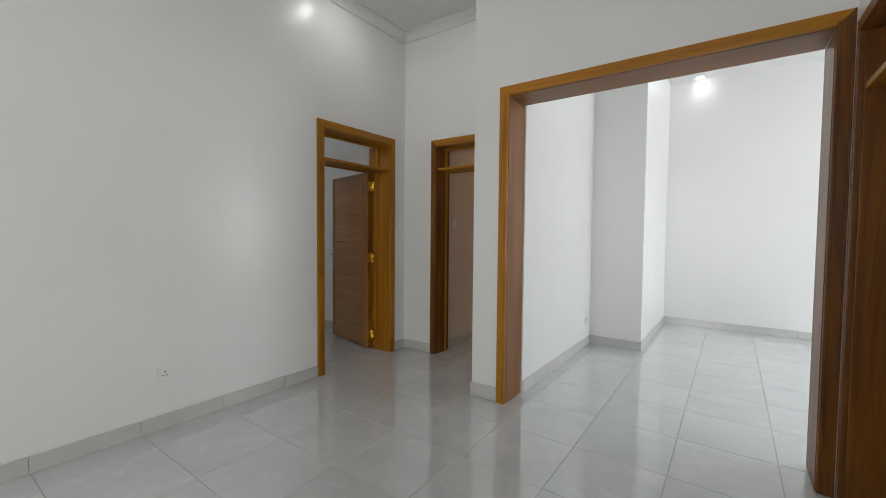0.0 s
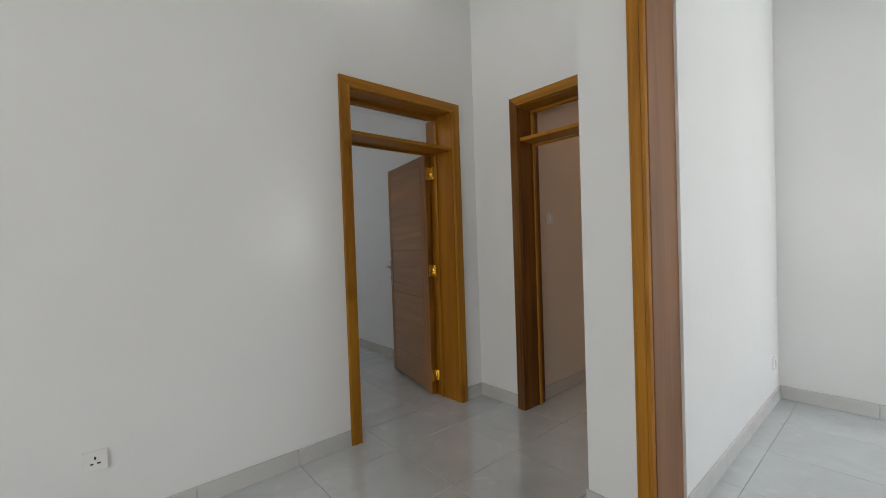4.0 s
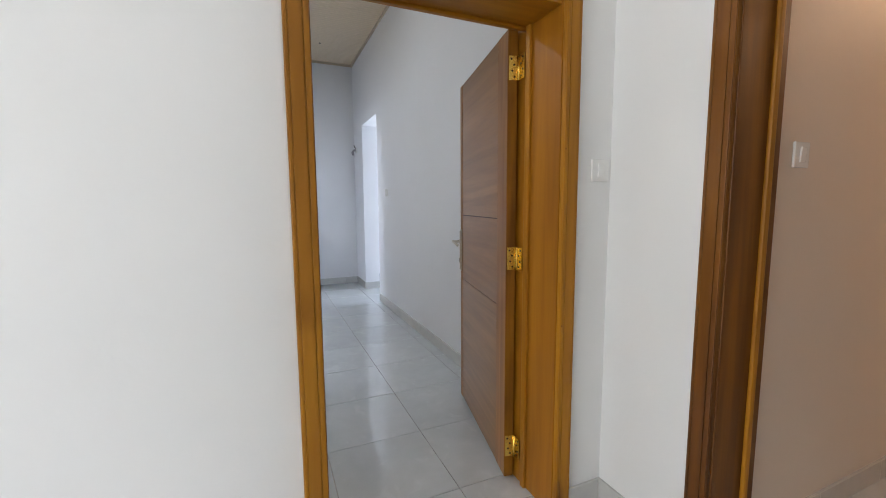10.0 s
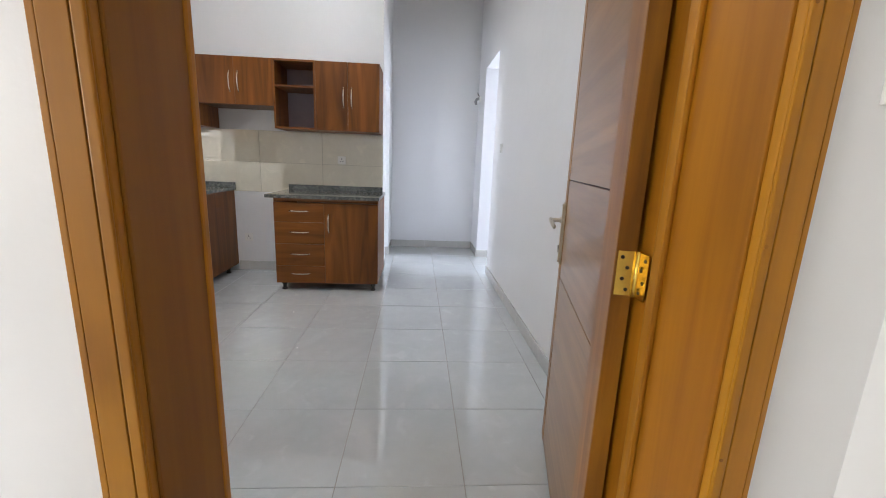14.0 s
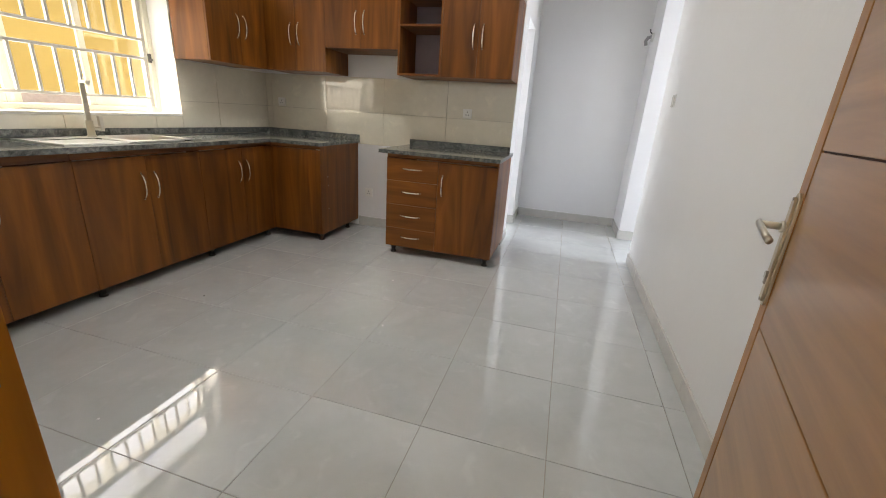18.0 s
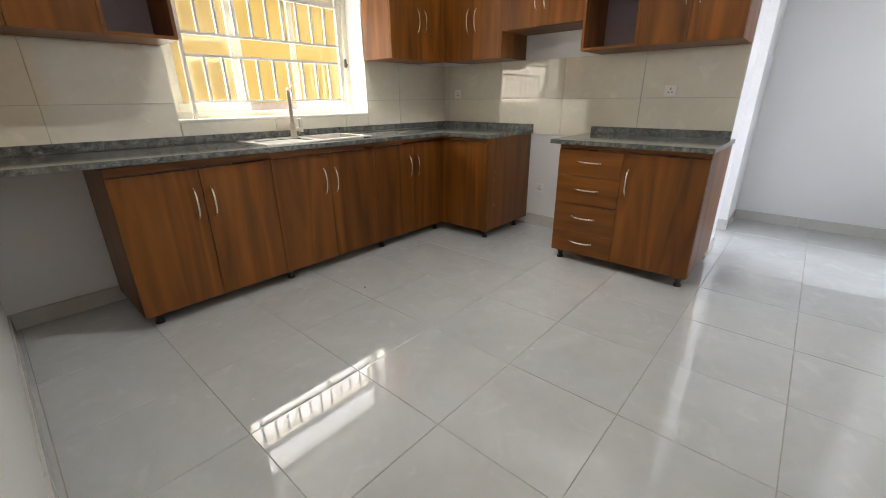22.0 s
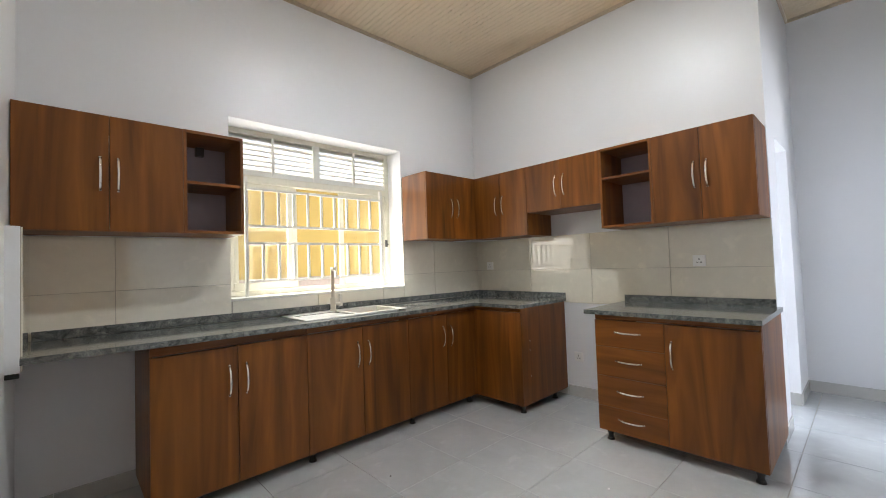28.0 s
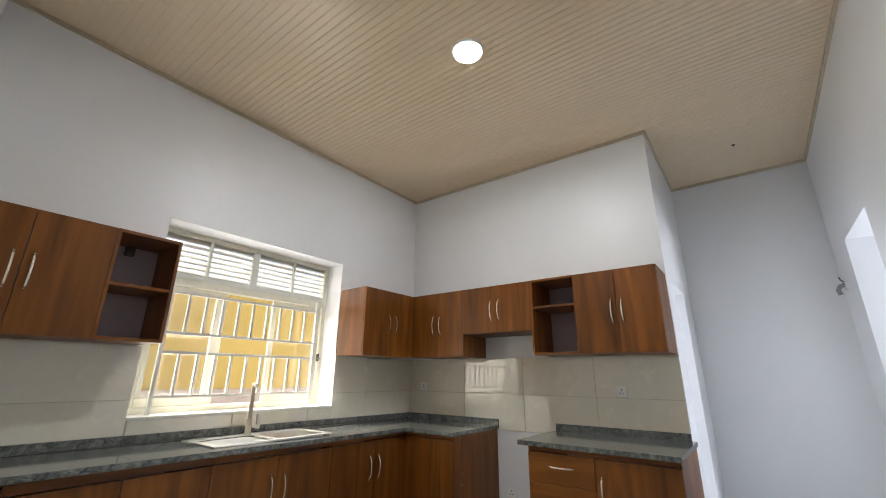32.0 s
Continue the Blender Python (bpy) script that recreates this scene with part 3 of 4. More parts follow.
# strike plate on the latch-side jamb of the kitchen doorway
bm = box(0.033, 0.0352, 0.210, 0.245, 0.93, 1.15, bevel=0.001)
add_box(bm, 0.033, 0.0352, 0.245, 0.2645, 1.058, 1.112)
plate = part("strike_plate", bm, PLATE, kit_frame, "worn grey metal strike plate")
for z in (0.975, 1.085):
    part("slot", box(0.0345, 0.0358, 0.216, 0.238, z - 0.028, z + 0.028, bevel=0.003), DARK, plate)
for z in (0.940, 1.030, 1.140):
    part("screw", add_cyl(bmesh.new(), (0.0345, 0.227, z), (0.036, 0.227, z), 0.004, 10), SCREW, plate)

# the kitchen door, swung open towards the long wall
HX, HY = -3.744, 3.789
leaf = thing("door_kitchen", "brown veneered timber door, standing open on brass hinges", "door", (HX, HY, 0.012), math.degrees(math.atan2(0.186, -0.831)))
# local x from hinge to latch; +y faces the room, -y the long wall
LW, LT, LH = 0.86, 0.042, 1.985
part("hinge_stile", box(0.0045, 0.126, -LT, 0.0, 0, LH, bevel=0.002), LEAF_Z, leaf)
part("latch_stile", box(LW - 0.05, LW, -LT, 0.0, 0, LH, bevel=0.002), LEAF_Z, leaf)
part("edge_lipping", box(0.0, 0.0045, -LT, -0.0005, 0, LH, bevel=0.001), EDGE_Z, leaf, "dark amber edge strip")
zs = [0, 0.79, 1.197, LH]
for a, b in zip(zs, zs[1:]):
    part("panel", box(0.128, LW - 0.052, -LT + 0.0015, -0.0015, a + 0.002, b - 0.002 if b < LH else b, bevel=0.002), LEAF_X, leaf)
part("core", box(0.02, LW - 0.02, -LT + 0.006, -0.006, 0.01, LH - 0.01), LEAF_DARK, leaf)


def lever(parent, y0, out):
    """A long rounded back plate with a raised spine, a round lever and a key cylinder."""
    x, Y = LW - 0.03, lambda d: y0 + out * d
    bm = bmesh.new()
    for z0, z1, w, d0, d1 in ((0.84, 1.108, 0.019, 0.0, 0.006), (0.85, 1.098, 0.011, 0.006, 0.012)):
        ring = [(x + w * math.cos(a), z1 - w + w * math.sin(a)) for a in (math.pi * k / 8 for k in range(9))]
        ring += [(x + w * math.cos(a), z0 + w + w * math.sin(a)) for a in (math.pi + math.pi * k / 8 for k in range(9))]
        add_prism(bm, ring, Y(d0), Y(d1), 0.0012)
    p = part("lock_plate", bm, PLATE_NICKEL, parent, "worn nickel lock plate with rounded ends")
    z = 1.03
    bm = add_cyl(bmesh.new(), (x, Y(0.010), z), (x, Y(0.018), z), 0.0135, 18)
    add_cyl(bm, (x, Y(0.016), z), (x, Y(0.052), z), 0.0085, 16)
    sweep(bm, [(x + 0.010, Y(0.056), z + 0.001), (x, Y(0.057), z), (x - 0.045, Y(0.058), z - 0.002), (x - 0.085, Y(0.056), z - 0.008), (x - 0.104, Y(0.050), z - 0.016)], 0.014, 0.017, (0, 0, 1), 12)
    part("lever_handle", bm, NICKEL, p, "satin nickel lever handle", True)
    bm = add_cyl(bmesh.new(), (x, Y(0.011), 0.915), (x, Y(0.017), 0.915), 0.009, 16)
    add_box(bm, x - 0.0045, x + 0.0045, min(Y(0.011), Y(0.016)), max(Y(0.011), Y(0.016)), 0.893, 0.915, bevel=0.001)
    part("key_cylinder", bm, DARK_STEEL, p, "dark metal key cylinder")
    for zz in (0.855, 1.093):
        part("screw", add_cyl(bmesh.new(), (x, Y(0.0118), zz), (x, Y(0.0132), zz), 0.0042, 10), DARK_STEEL, p)


lever(leaf, 0.0, 1)
lever(leaf, -LT, -1)
part("latch_faceplate", box(LW, LW + 0.0015, -LT + 0.01, -0.01, 0.88, 1.11), STEEL, leaf)
turn_back = leaf.matrix_world.to_3x3().inverted()
for z in (0.15, 1.025, 1.83):
    ky = -LT - 0.003
    h = part("hinge", add_cyl(bmesh.new(), (-0.006, ky, z - 0.051), (-0.006, ky, z + 0.051), 0.007, 14), BRASS, leaf, "polished brass butt hinge", True)
    part("flap", box(-0.0024, 0.0, -LT, -0.004, z - 0.05, z + 0.05, bevel=0.0008), BRASS, h, "brass flap with dark screws")
    for dy, dz in ((0.028, 0.036), (0.016, 0.013), (0.024, -0.012), (0.014, -0.036)):
        part("screw", add_cyl(bmesh.new(), (-0.0022, -LT + dy, z + dz), (-0.0034, -LT + dy, z + dz), 0.0042, 10), SCREW, h)
    # the fixed flap lies on the rebate of the jamb, square to the wall
    bm = box(0.003, 0.042, -0.0012, 0.0012, z - 0.05, z + 0.05, bevel=0.0008)
    bs = [add_cyl(bmesh.new(), (0.014 + dx, -0.001, z + dz), (0.014 + dx, -0.0025, z + dz), 0.0042, 10) for dx, dz in ((0.016, 0.036), (0.004, 0.013), (0.015, -0.012), (0.005, -0.036))]
    for m in (bm, *bs):
        bmesh.ops.transform(m, matrix=Matrix.Translation((-0.006, ky, 0)) @ turn_back.to_4x4(), verts=m.verts)
    part("flap", bm, BRASS, h, "brass flap with dark screws")
    for m in bs:
        part("screw", m, SCREW, h)

# ---- kitchen units ----
FRONT_S, FRONT_W = 0.86, -6.72   # base fronts
UP_S, UP_W = 0.645, -7.025         # wall-unit fronts


def arch_handle(parent, x, z, length, upright=True, name="handle"):
    """A bowed bar on two feet, in front of y = 0."""
    bm, pts = bmesh.new(), []
    for k in range(13):
        s = k / 12 * 2 - 1
        d = -0.006 - 0.026 * (1 - abs(s) ** 2.6)
        pts.append((x, d, z + s * length / 2) if upright else (x + s * length / 2, d, z))
    sweep(bm, pts, 0.0125, 0.0075, (0, -1, 0), 8)
    for s in (-1, 1):
        e = (x, -0.001, z + s * length / 2) if upright else (x + s * length / 2, -0.001, z)
        add_cyl(bm, (e[0], 0.0, e[2]), (e[0], -0.008, e[2]), 0.0062, 10)
    return part(name, bm, CHROME, parent, "bowed brushed-nickel handle", True)


def front(parent, name, x0, x1, z0, z1, mat, handle=None):
    p = part(name, box(x0 + 0.0015, x1 - 0.0015, 0, 0.018, z0 + 0.0015, z1 - 0.0015, bevel=0.0012), mat, parent)
    if handle:
        arch_handle(p, *handle)
    return p


def leg(parent, x, y, h):
    bm = add_cyl(bmesh.new(), (x, y, 0), (x, y, 0.014), 0.026, 18, 0.022)
    add_cyl(bm, (x, y, 0.014), (x, y, h * 0.62), 0.0165, 18)
    add_cyl(bm, (x, y, h * 0.62), (x, y, h), 0.021, 18, 0.028)
    return part("leg", bm, BLACK, parent, "black plastic adjustable leg")


def carcass(parent, W, D, z0, z1, closed=True, rail=0.0):
    T = 0.016
    part("side_panel", box(0, T, 0.019, D, z0, z1, bevel=0.001), CAB_Z, parent)
    part("side_panel", box(W - T, W, 0.019, D, z0, z1, bevel=0.001), CAB_Z, parent)
    part("bottom_panel", box(T, W - T, 0.02, D, z0, z0 + T), CAB_X, parent)
    if closed:
        part("top_panel", box(T, W - T, 0.02, D, z1 - T, z1), CAB_X, parent)
    if z0 < 1:
        part("top_rail", box(0.002, W - 0.002, 0.008, 0.022, z1 - 0.03, z1 - 0.001 + rail), CAB_X, parent)
    part("back_panel", box(T, W - T, D - 0.006, D - 0.002, z0 + T, z1 - T), WHITE_BOARD, parent)


def base_unit(label, loc, rz, W, D, legs, pair=True, closed=True, rail=0.0):
    u = thing("base_cabinet", label, "kitchen cabinet", loc, rz, "base cabinets")
    Z0, Z1 = 0.068, 0.884
    carcass(u, W, D, Z0, Z1, closed, rail)
    if pair:
        front(u, "door", 0, W / 2, Z0, Z1 - 0.034, CAB_Z, (W / 2 - 0.046, 0.658, 0.168))
        front(u, "door", W / 2, W, Z0, Z1 - 0.034, CAB_Z, (W / 2 + 0.046, 0.655, 0.168))
    else:
        front(u, "door", 0, W, Z0, Z1 - 0.034, CAB_Z)
    for x, y in legs:
        leg(u, x, y, Z0)
    return u


BW, BD = 0.8433, FRONT_S - SOUTH - 0.01
for k in range(3):
    base_unit("walnut-laminate double-door base cabinet on black legs", (-4.25 - k * BW, FRONT_S, 0), 180, BW, BD,
              [(0.07, 0.06), (0.07, BD - 0.08)] if k == 0 else [(0.05, 0.06), (0.05, BD - 0.08)] if k == 1 else [(0.06, 0.06), (BW - 0.1, 0.06)], closed=k != 1, rail=(0.0145, 0.006, 0.0)[k])
RET = base_unit("walnut-laminate corner base cabinet with a plain door", (FRONT_W, FRONT_S + 0.002, 0), 90, 0.52, FRONT_W - BACK - 0.01, [(0.475, 0.055), (0.475, 0.55)], False)
for z in (0.30, 0.52, 0.60):
    part("screw_cover", add_cyl(bmesh.new(), (0.5195, 0.12, z), (0.5215, 0.12, z), 0.004, 8), WHITE_PLASTIC, RET)

du = thing("drawer_cabinet", "walnut-laminate base cabinet with four drawers and a door", "kitchen cabinet", (FRONT_W, 2.03, 0), 90, "base cabinets")
DW = 0.96
carcass(du, DW, FRONT_W - BACK - 0.012, 0.072, 0.884)
dz = [0.072, 0.243, 0.455, 0.662, 0.85]
for a, b in zip(dz, dz[1:]):
    front(du, "drawer", 0, 0.46, a, b, CAB_X, (0.23, (a + b) / 2 + 0.012, 0.165, False))
front(du, "door", 0.46, DW, 0.072, 0.85, CAB_Z, (0.502, 0.658, 0.168))
for x, y in ((0.06, 0.05), (DW - 0.05, 0.05), (DW - 0.05, 0.56), (0.06, 0.56)):
    leg(du, x, y, 0.072)


def wall_unit(label, loc, rz, W, D, z0, z1, doors, handle_z=1.826):
    u = thing("wall_cabinet", label, "kitchen cabinet", loc, rz, "wall cabinets")
    carcass(u, W, D, z0, z1)
    for x0, x1, hx in doors:
        front(u, "door", x0, x1, z0, z1, CAB_Z, (hx, handle_z, 0.175))
    for x0, x1 in ((0, doors[0][0]), (doors[-1][1], W)):
        if x1 - x0 > 0.01:
            part("filler", box(x0, x1, 0.003, 0.019, z0, z1), CAB_Z, u)
    return u


def open_unit(label, loc, rz, W, D, z0, z1, shelf_z, brackets=True):
    u = thing("open_shelf_unit", label, "shelf unit", loc, rz, "wall cabinets")
    T = 0.018
    part("side_panel", box(0, T, 0, D, z0, z1, bevel=0.001), CAB_Z, u)
    part("side_panel", box(W - T, W, 0, D, z0, z1, bevel=0.001), CAB_Z, u)
    part("bottom_panel", box(T, W - T, 0, D, z0, z0 + T, bevel=0.001), CAB_X, u)
    part("top_panel", box(T, W - T, 0, D, z1 - T, z1, bevel=0.001), CAB_X, u)
    part("shelf", box(T, W - T, 0.004, D - 0.02, shelf_z - T / 2, shelf_z + T / 2, bevel=0.001), CAB_X, u)
    part("back_panel", box(T, W - T, D - 0.02, D - 0.015, z0 + T, z1 - T), SHELF_BACK, u, "lilac-grey back board")
    for x in (T + 0.11,) if brackets else ():
        part("hanging_bracket", box(x, x + 0.05, D - 0.055, D - 0.02, z1 - T - 0.06, z1 - T, bevel=0.004), BLACK, u, "black hanging bracket")
        part("hanging_bracket", box(x + 0.01, x + 0.06, D - 0.045, D - 0.02, z0 + T, z0 + T + 0.018, bevel=0.003), BLACK, u, "black hanging bracket")
    return u


UZ0, UZ1, UD, UDW = 1.52, 2.145, UP_S - SOUTH - 0.012, UP_W - BACK - 0.012
LAB = "walnut-laminate double-door wall cabinet"
wall_unit(LAB, (-3.745, UP_S, 0), 180, 0.707, UD, UZ0, UZ1, [(0, 0.366, 0.328), (0.366, 0.707, 0.403)])
open_unit("walnut-laminate open wall shelf unit with one shelf", (-4.452, UP_S, 0), 180, 0.334, UD, UZ0, UZ1, 1.828)
wall_unit(LAB, (-6.361, UP_S, 0), 180, 0.664, UD, UZ0, UZ1, [(0, 0.353, 0.311), (0.353, 0.664, 0.397)], 1.82)
wall_unit(LAB, (UP_W, UP_S - 0.012, 0), 90, 0.644, UDW, UZ0, UZ1, [(0.036, 0.333, 0.291), (0.333, 0.644, 0.374)], 1.826)
wall_unit("short walnut-laminate double-door wall cabinet above the cooker gap", (UP_W, 1.277, 0), 90, 0.698, UDW, 1.72, UZ1, [(0, 0.346, 0.307), (0.346, 0.698, 0.385)], 1.922)
open_unit("walnut-laminate open wall shelf unit with one shelf", (UP_W, 1.975, 0), 90, 0.39, UDW, UZ0, UZ1, 1.908, False)
wall_unit(LAB, (UP_W, 2.365, 0), 90, 0.602, UDW, UZ0, UZ1, [(0, 0.303, 0.265), (0.303, 0.602, 0.341)], 1.826)

# worktops: slab, upstand; the sink sits in a cut-out
WZ0, WZ1 = 0.886, 0.916
SX0, SX1, SY0, SY1 = -5.96, -5.13, 0.365, 0.785


def tilt(bm):
    """The long slab was laid a little high at the fridge recess."""
    for v in bm.verts:
        v.co.z += max(0.0, v.co.x + 6.3) * 0.0105


top = thing("worktop", "speckled grey granite worktop with an upstand, along two walls", "worktop", (0, 0, 0))
for r in ((-4.69, EAST - 0.05, SOUTH, 0.90), (SX1, -4.692, SOUTH, 0.90), (-6.69, SX0, SOUTH, 0.90), (SX0, SX1, SOUTH, SY0), (SX0, SX1, SY1, 0.90), (BACK + 0.001, -6.69, SOUTH, 1.40)):
    bm = box(*r, WZ0, WZ1)
    tilt(bm)
    part("slab", bm, GRANITE, top, "polished granite slab")
add = box(BACK + 0.02, EAST - 0.062, SOUTH + 0.009, SOUTH + 0.029, WZ1, 0.967, bevel=0.002)
tilt(add)
part("upstand", add, GRANITE, top)
part("upstand", box(BACK + 0.009, BACK + 0.029, SOUTH + 0.03, 1.40, WZ1, 0.967, bevel=0.002), GRANITE, top)
part("bracket", box(EAST - 0.046, EAST - 0.001, 0.81, 0.836, 0.848, 0.872, bevel=0.002), BLACK, top, "dark support bracket")
isle = thing("worktop", "short speckled grey granite worktop with an upstand over the drawer cabinet", "worktop", (0, 0, 0))
part("slab", box(BACK + 0.001, -6.69, 1.965, 3.0, WZ0, WZ1, bevel=0.002), GRANITE, isle, "polished granite slab")
part("upstand", box(BACK + 0.009, BACK + 0.029, 1.965, 2.97, WZ1, 0.967, bevel=0.002), GRANITE, isle)

# sink: pressed steel, one bowl and a ribbed drainer
sink = thing("sink", "stainless steel inset sink with one bowl and a drainer", "sink", (SX1, SY0, WZ1 + 0.0135), 180)
SW, SD = SX1 - SX0, SY1 - SY0
# local x runs from the drainer to the bowl, local -y towards the room
bm = bmesh.new()
r = 0.014
d0, d1, b0, b1, y0, y1 = 0.035, 0.40, 0.435, SW - 0.035, -SD + 0.03, -0.075
for a in ((-r, SW + r, y1, r), (-r, SW + r, -SD - r, y0), (-r, d0, y0, y1), (d1, b0, y0, y1), (b1, SW + r, y0, y1)):
    add_box(bm, *a, 0.0, 0.006)
bmesh.ops.remove_doubles(bm, verts=bm.verts, dist=0.0005)
part("rim", bm, SINK_STEEL, sink, "brushed steel rim")
bm = bmesh.new()
for a in ((b0, b0 + 0.003, y0, y1, -0.16, 0.004), (b1 - 0.003, b1, y0, y1, -0.16, 0.004), (b0, b1, y0, y0 + 0.003, -0.16, 0.004), (b0, b1, y1 - 0.003, y1, -0.16, 0.004), (b0, b1, y0, y1, -0.163, -0.16)):
    add_box(bm, *a)
part("bowl", bm, SINK_STEEL, sink)
dr = part("drainer", box(d0, d1, y0, y1, -0.012, -0.008), SINK_STEEL, sink, "ribbed steel drainer")
for k in range(9):
    part("rib", box(d0 + 0.02, d1 - 0.02, y0 + 0.02 + k * 0.034, y0 + 0.03 + k * 0.034, -0.008, -0.003, bevel=0.0015), SINK_STEEL, dr)
part("waste", add_cyl(bmesh.new(), ((b0 + b1) / 2, (y0 + y1) / 2, -0.16), ((b0 + b1) / 2, (y0 + y1) / 2, -0.156), 0.04, 24), CHROME, sink)

# local +y faces the room; the spout is swung towards the doorway
tap = thing("kitchen_tap", "square-section chrome mixer tap standing behind the sink", "tap", (-5.525, 0.412, WZ1 + 0.0195), 0)
bm = box(-0.026, 0.026, -0.026, 0.026, 0, 0.010, bevel=0.003)
add_box(bm, -0.021, 0.021, -0.021, 0.021, 0.010, 0.105, bevel=0.003)
bmesh.ops.rotate(bm, verts=bm.verts, cent=(0, 0, 0), matrix=Matrix.Rotation(radians(-30), 3, "Z"))
part("body", bm, SATIN, tap)
bm = box(-0.0135, 0.0135, -0.0135, 0.0135, 0.105, 0.335, bevel=0.002)
add_box(bm, -0.0135, 0.0135, -0.0135, 0.175, 0.335, 0.352, bevel=0.002)
add_cyl(bm, (0, 0.158, 0.335), (0, 0.158, 0.322), 0.011, 16)
bmesh.ops.rotate(bm, verts=bm.verts, cent=(0, 0, 0), matrix=Matrix.Rotation(radians(-23), 3, "Z"))
part("spout", bm, SATIN, tap)
bm = add_cyl(bmesh.new(), (-0.02, 0.012, 0.055), (-0.05, 0.028, 0.055), 0.014, 16)
add_box(bm, -0.066, -0.042, 0.012, 0.036, 0.035, 0.135, bevel=0.003)
part("lever", bm, SATIN, tap)

# ---- kitchen window ----
WX0, WX1, WZB, WZT, WY = -6.355, -4.803, 1.072, 2.408, -0.005
win = thing("window_1", "cream metal window with a louvred vent strip above sliding panes", "window", (WX0, WY, WZB), 0, kind="structure")
ww, wh = WX1 - WX0, WZT - WZB
zt = 0.97   # height of the transom over the sill
bm = bmesh.new()
for a in ((0, 0.045, 0, 0.075, 0, wh), (ww - 0.045, ww, 0, 0.075, 0, wh), (0.045, ww - 0.045, 0, 0.075, 0, 0.055), (0.045, ww - 0.045, 0, 0.075, wh - 0.04, wh), (0.045, ww - 0.045, 0, 0.08, zt - 0.06, zt)):
    add_box(bm, *a, bevel=0.004)
part("window_frame", bm, WINDOW_FRAME, win)
# the middle sash is slid open behind the one at the fridge recess
third = (ww - 0.09) / 3
for s0, s1, y in ((0.045, 0.065 + third, 0.03), (ww - 0.12 - third, ww - 0.085, 0.004), (0.02 + 2 * third, ww - 0.045, 0.03)):
    bm = bmesh.new()
    for a in ((s0, s0 + 0.045, y, y + 0.022, 0.055, zt - 0.06), (s1 - 0.045, s1, y, y + 0.022, 0.055, zt - 0.06), (s0 + 0.045, s1 - 0.045, y, y + 0.022, 0.055, 0.115), (s0 + 0.045, s1 - 0.045, y, y + 0.022, zt - 0.105, zt - 0.06)):
        add_box(bm, *a, bevel=0.003)
    sash = part("sash", bm, WINDOW_FRAME, win, "cream sliding sash")
    pane = part("pane", box(s0 + 0.04, s1 - 0.04, y + 0.009, y + 0.013, 0.11, zt - 0.10), GLASS, sash, "clear glass")
    pane.visible_shadow = False
bm = box(ww - 0.062, ww - 0.042, 0.075, 0.095, 0.40, 0.47, bevel=0.004)
add_box(bm, ww - 0.058, ww - 0.046, 0.09, 0.115, 0.415, 0.43, bevel=0.003)
# the latch is on the side nearest the corner cabinet
bmesh.ops.translate(bm, verts=bm.verts, vec=(-ww + 0.104, 0, 0))
part("latch", bm, BLACK, win, "dark window latch")
mid = ww / 2
vent = part("vent_frame", boxes((mid - 0.03, mid + 0.03, 0.005, 0.075, zt, wh - 0.04), (0.045, mid - 0.03, 0.005, 0.07, zt, zt + 0.035), (mid + 0.03, ww - 0.045, 0.005, 0.07, zt, zt + 0.035)), WHITE_STEEL, win, "white louvre frame")
for s0, s1 in ((0.045, mid - 0.03), (mid + 0.03, ww - 0.045)):
    part("vent_mullion", box((s0 + s1) / 2 - 0.011, (s0 + s1) / 2 + 0.011, 0.03, 0.078, zt - 0.02, wh - 0.04, bevel=0.003), WHITE_STEEL, vent)
    for k in range(7):
        z = zt + 0.058 + k * 0.0415
        bm = box(s0, s1, -0.026, 0.026, -0.0065, 0.0065, bevel=0.002)
        bmesh.ops.rotate(bm, verts=bm.verts, cent=(0, 0, 0), matrix=Matrix.Rotation(radians(-42), 3, "X"))
        bmesh.ops.translate(bm, verts=bm.verts, vec=(0, 0.036, z))
        part("slat", bm, WHITE_STEEL, vent)
part("window_sill", box(0.0, ww, 0.076, SOUTH - WY + 0.012, -0.004, 0.014, bevel=0.003), WHITE_STEEL, win, "white painted sill")

grille = thing("window_grille", "white steel burglar bars inside the kitchen window", "window grille", (WX0, 0.175, WZB), 0)
gx0, gx1 = 0.178, ww - 0.142
for z in (0.126, 0.419, 0.553, 0.841):
    part("rail", box(gx0, gx1, -0.0115, 0.0115, z - 0.010, z + 0.010, bevel=0.002), WHITE_STEEL, grille)
for x in (gx0, gx1):
    part("post", box(x - 0.0115, x + 0.0115, -0.0125, 0.0125, 0.014, 0.93, bevel=0.002), WHITE_STEEL, grille)
nb = 9
for k in range(1, nb + 1):
    x = gx0 + k * (gx1 - gx0) / (nb + 1)
    for a, b in ((0.136, 0.409), (0.563, 0.831)):
        part("bar", box(x - 0.0085, x + 0.0085, -0.010, 0.010, a, b, bevel=0.0015), WHITE_STEEL, grille)

# ---- electrical fittings ----


def socket(loc, rz, label, group="sockets", two=False):
    s = thing("power_socket", label, "power socket", loc, rz, group)
    part("plate", box(-0.043, 0.043, -0.010, 0, -0.043, 0.043, bevel=0.003), WHITE_PLASTIC, s)
    for x, z, w, h in ((0, 0.013, 0.0065, 0.014), (-0.012, -0.011, 0.012, 0.0065), (0.012, -0.011, 0.012, 0.0065)):
        part("pin_slot", box(x - w / 2, x + w / 2, -0.0108, -0.009, z - h / 2, z + h / 2), BLACK, s)
    part("rocker", box(0.022, 0.034, -0.0125, -0.009, 0.012, 0.03, bevel=0.001), WHITE_PLASTIC, s)
    return s


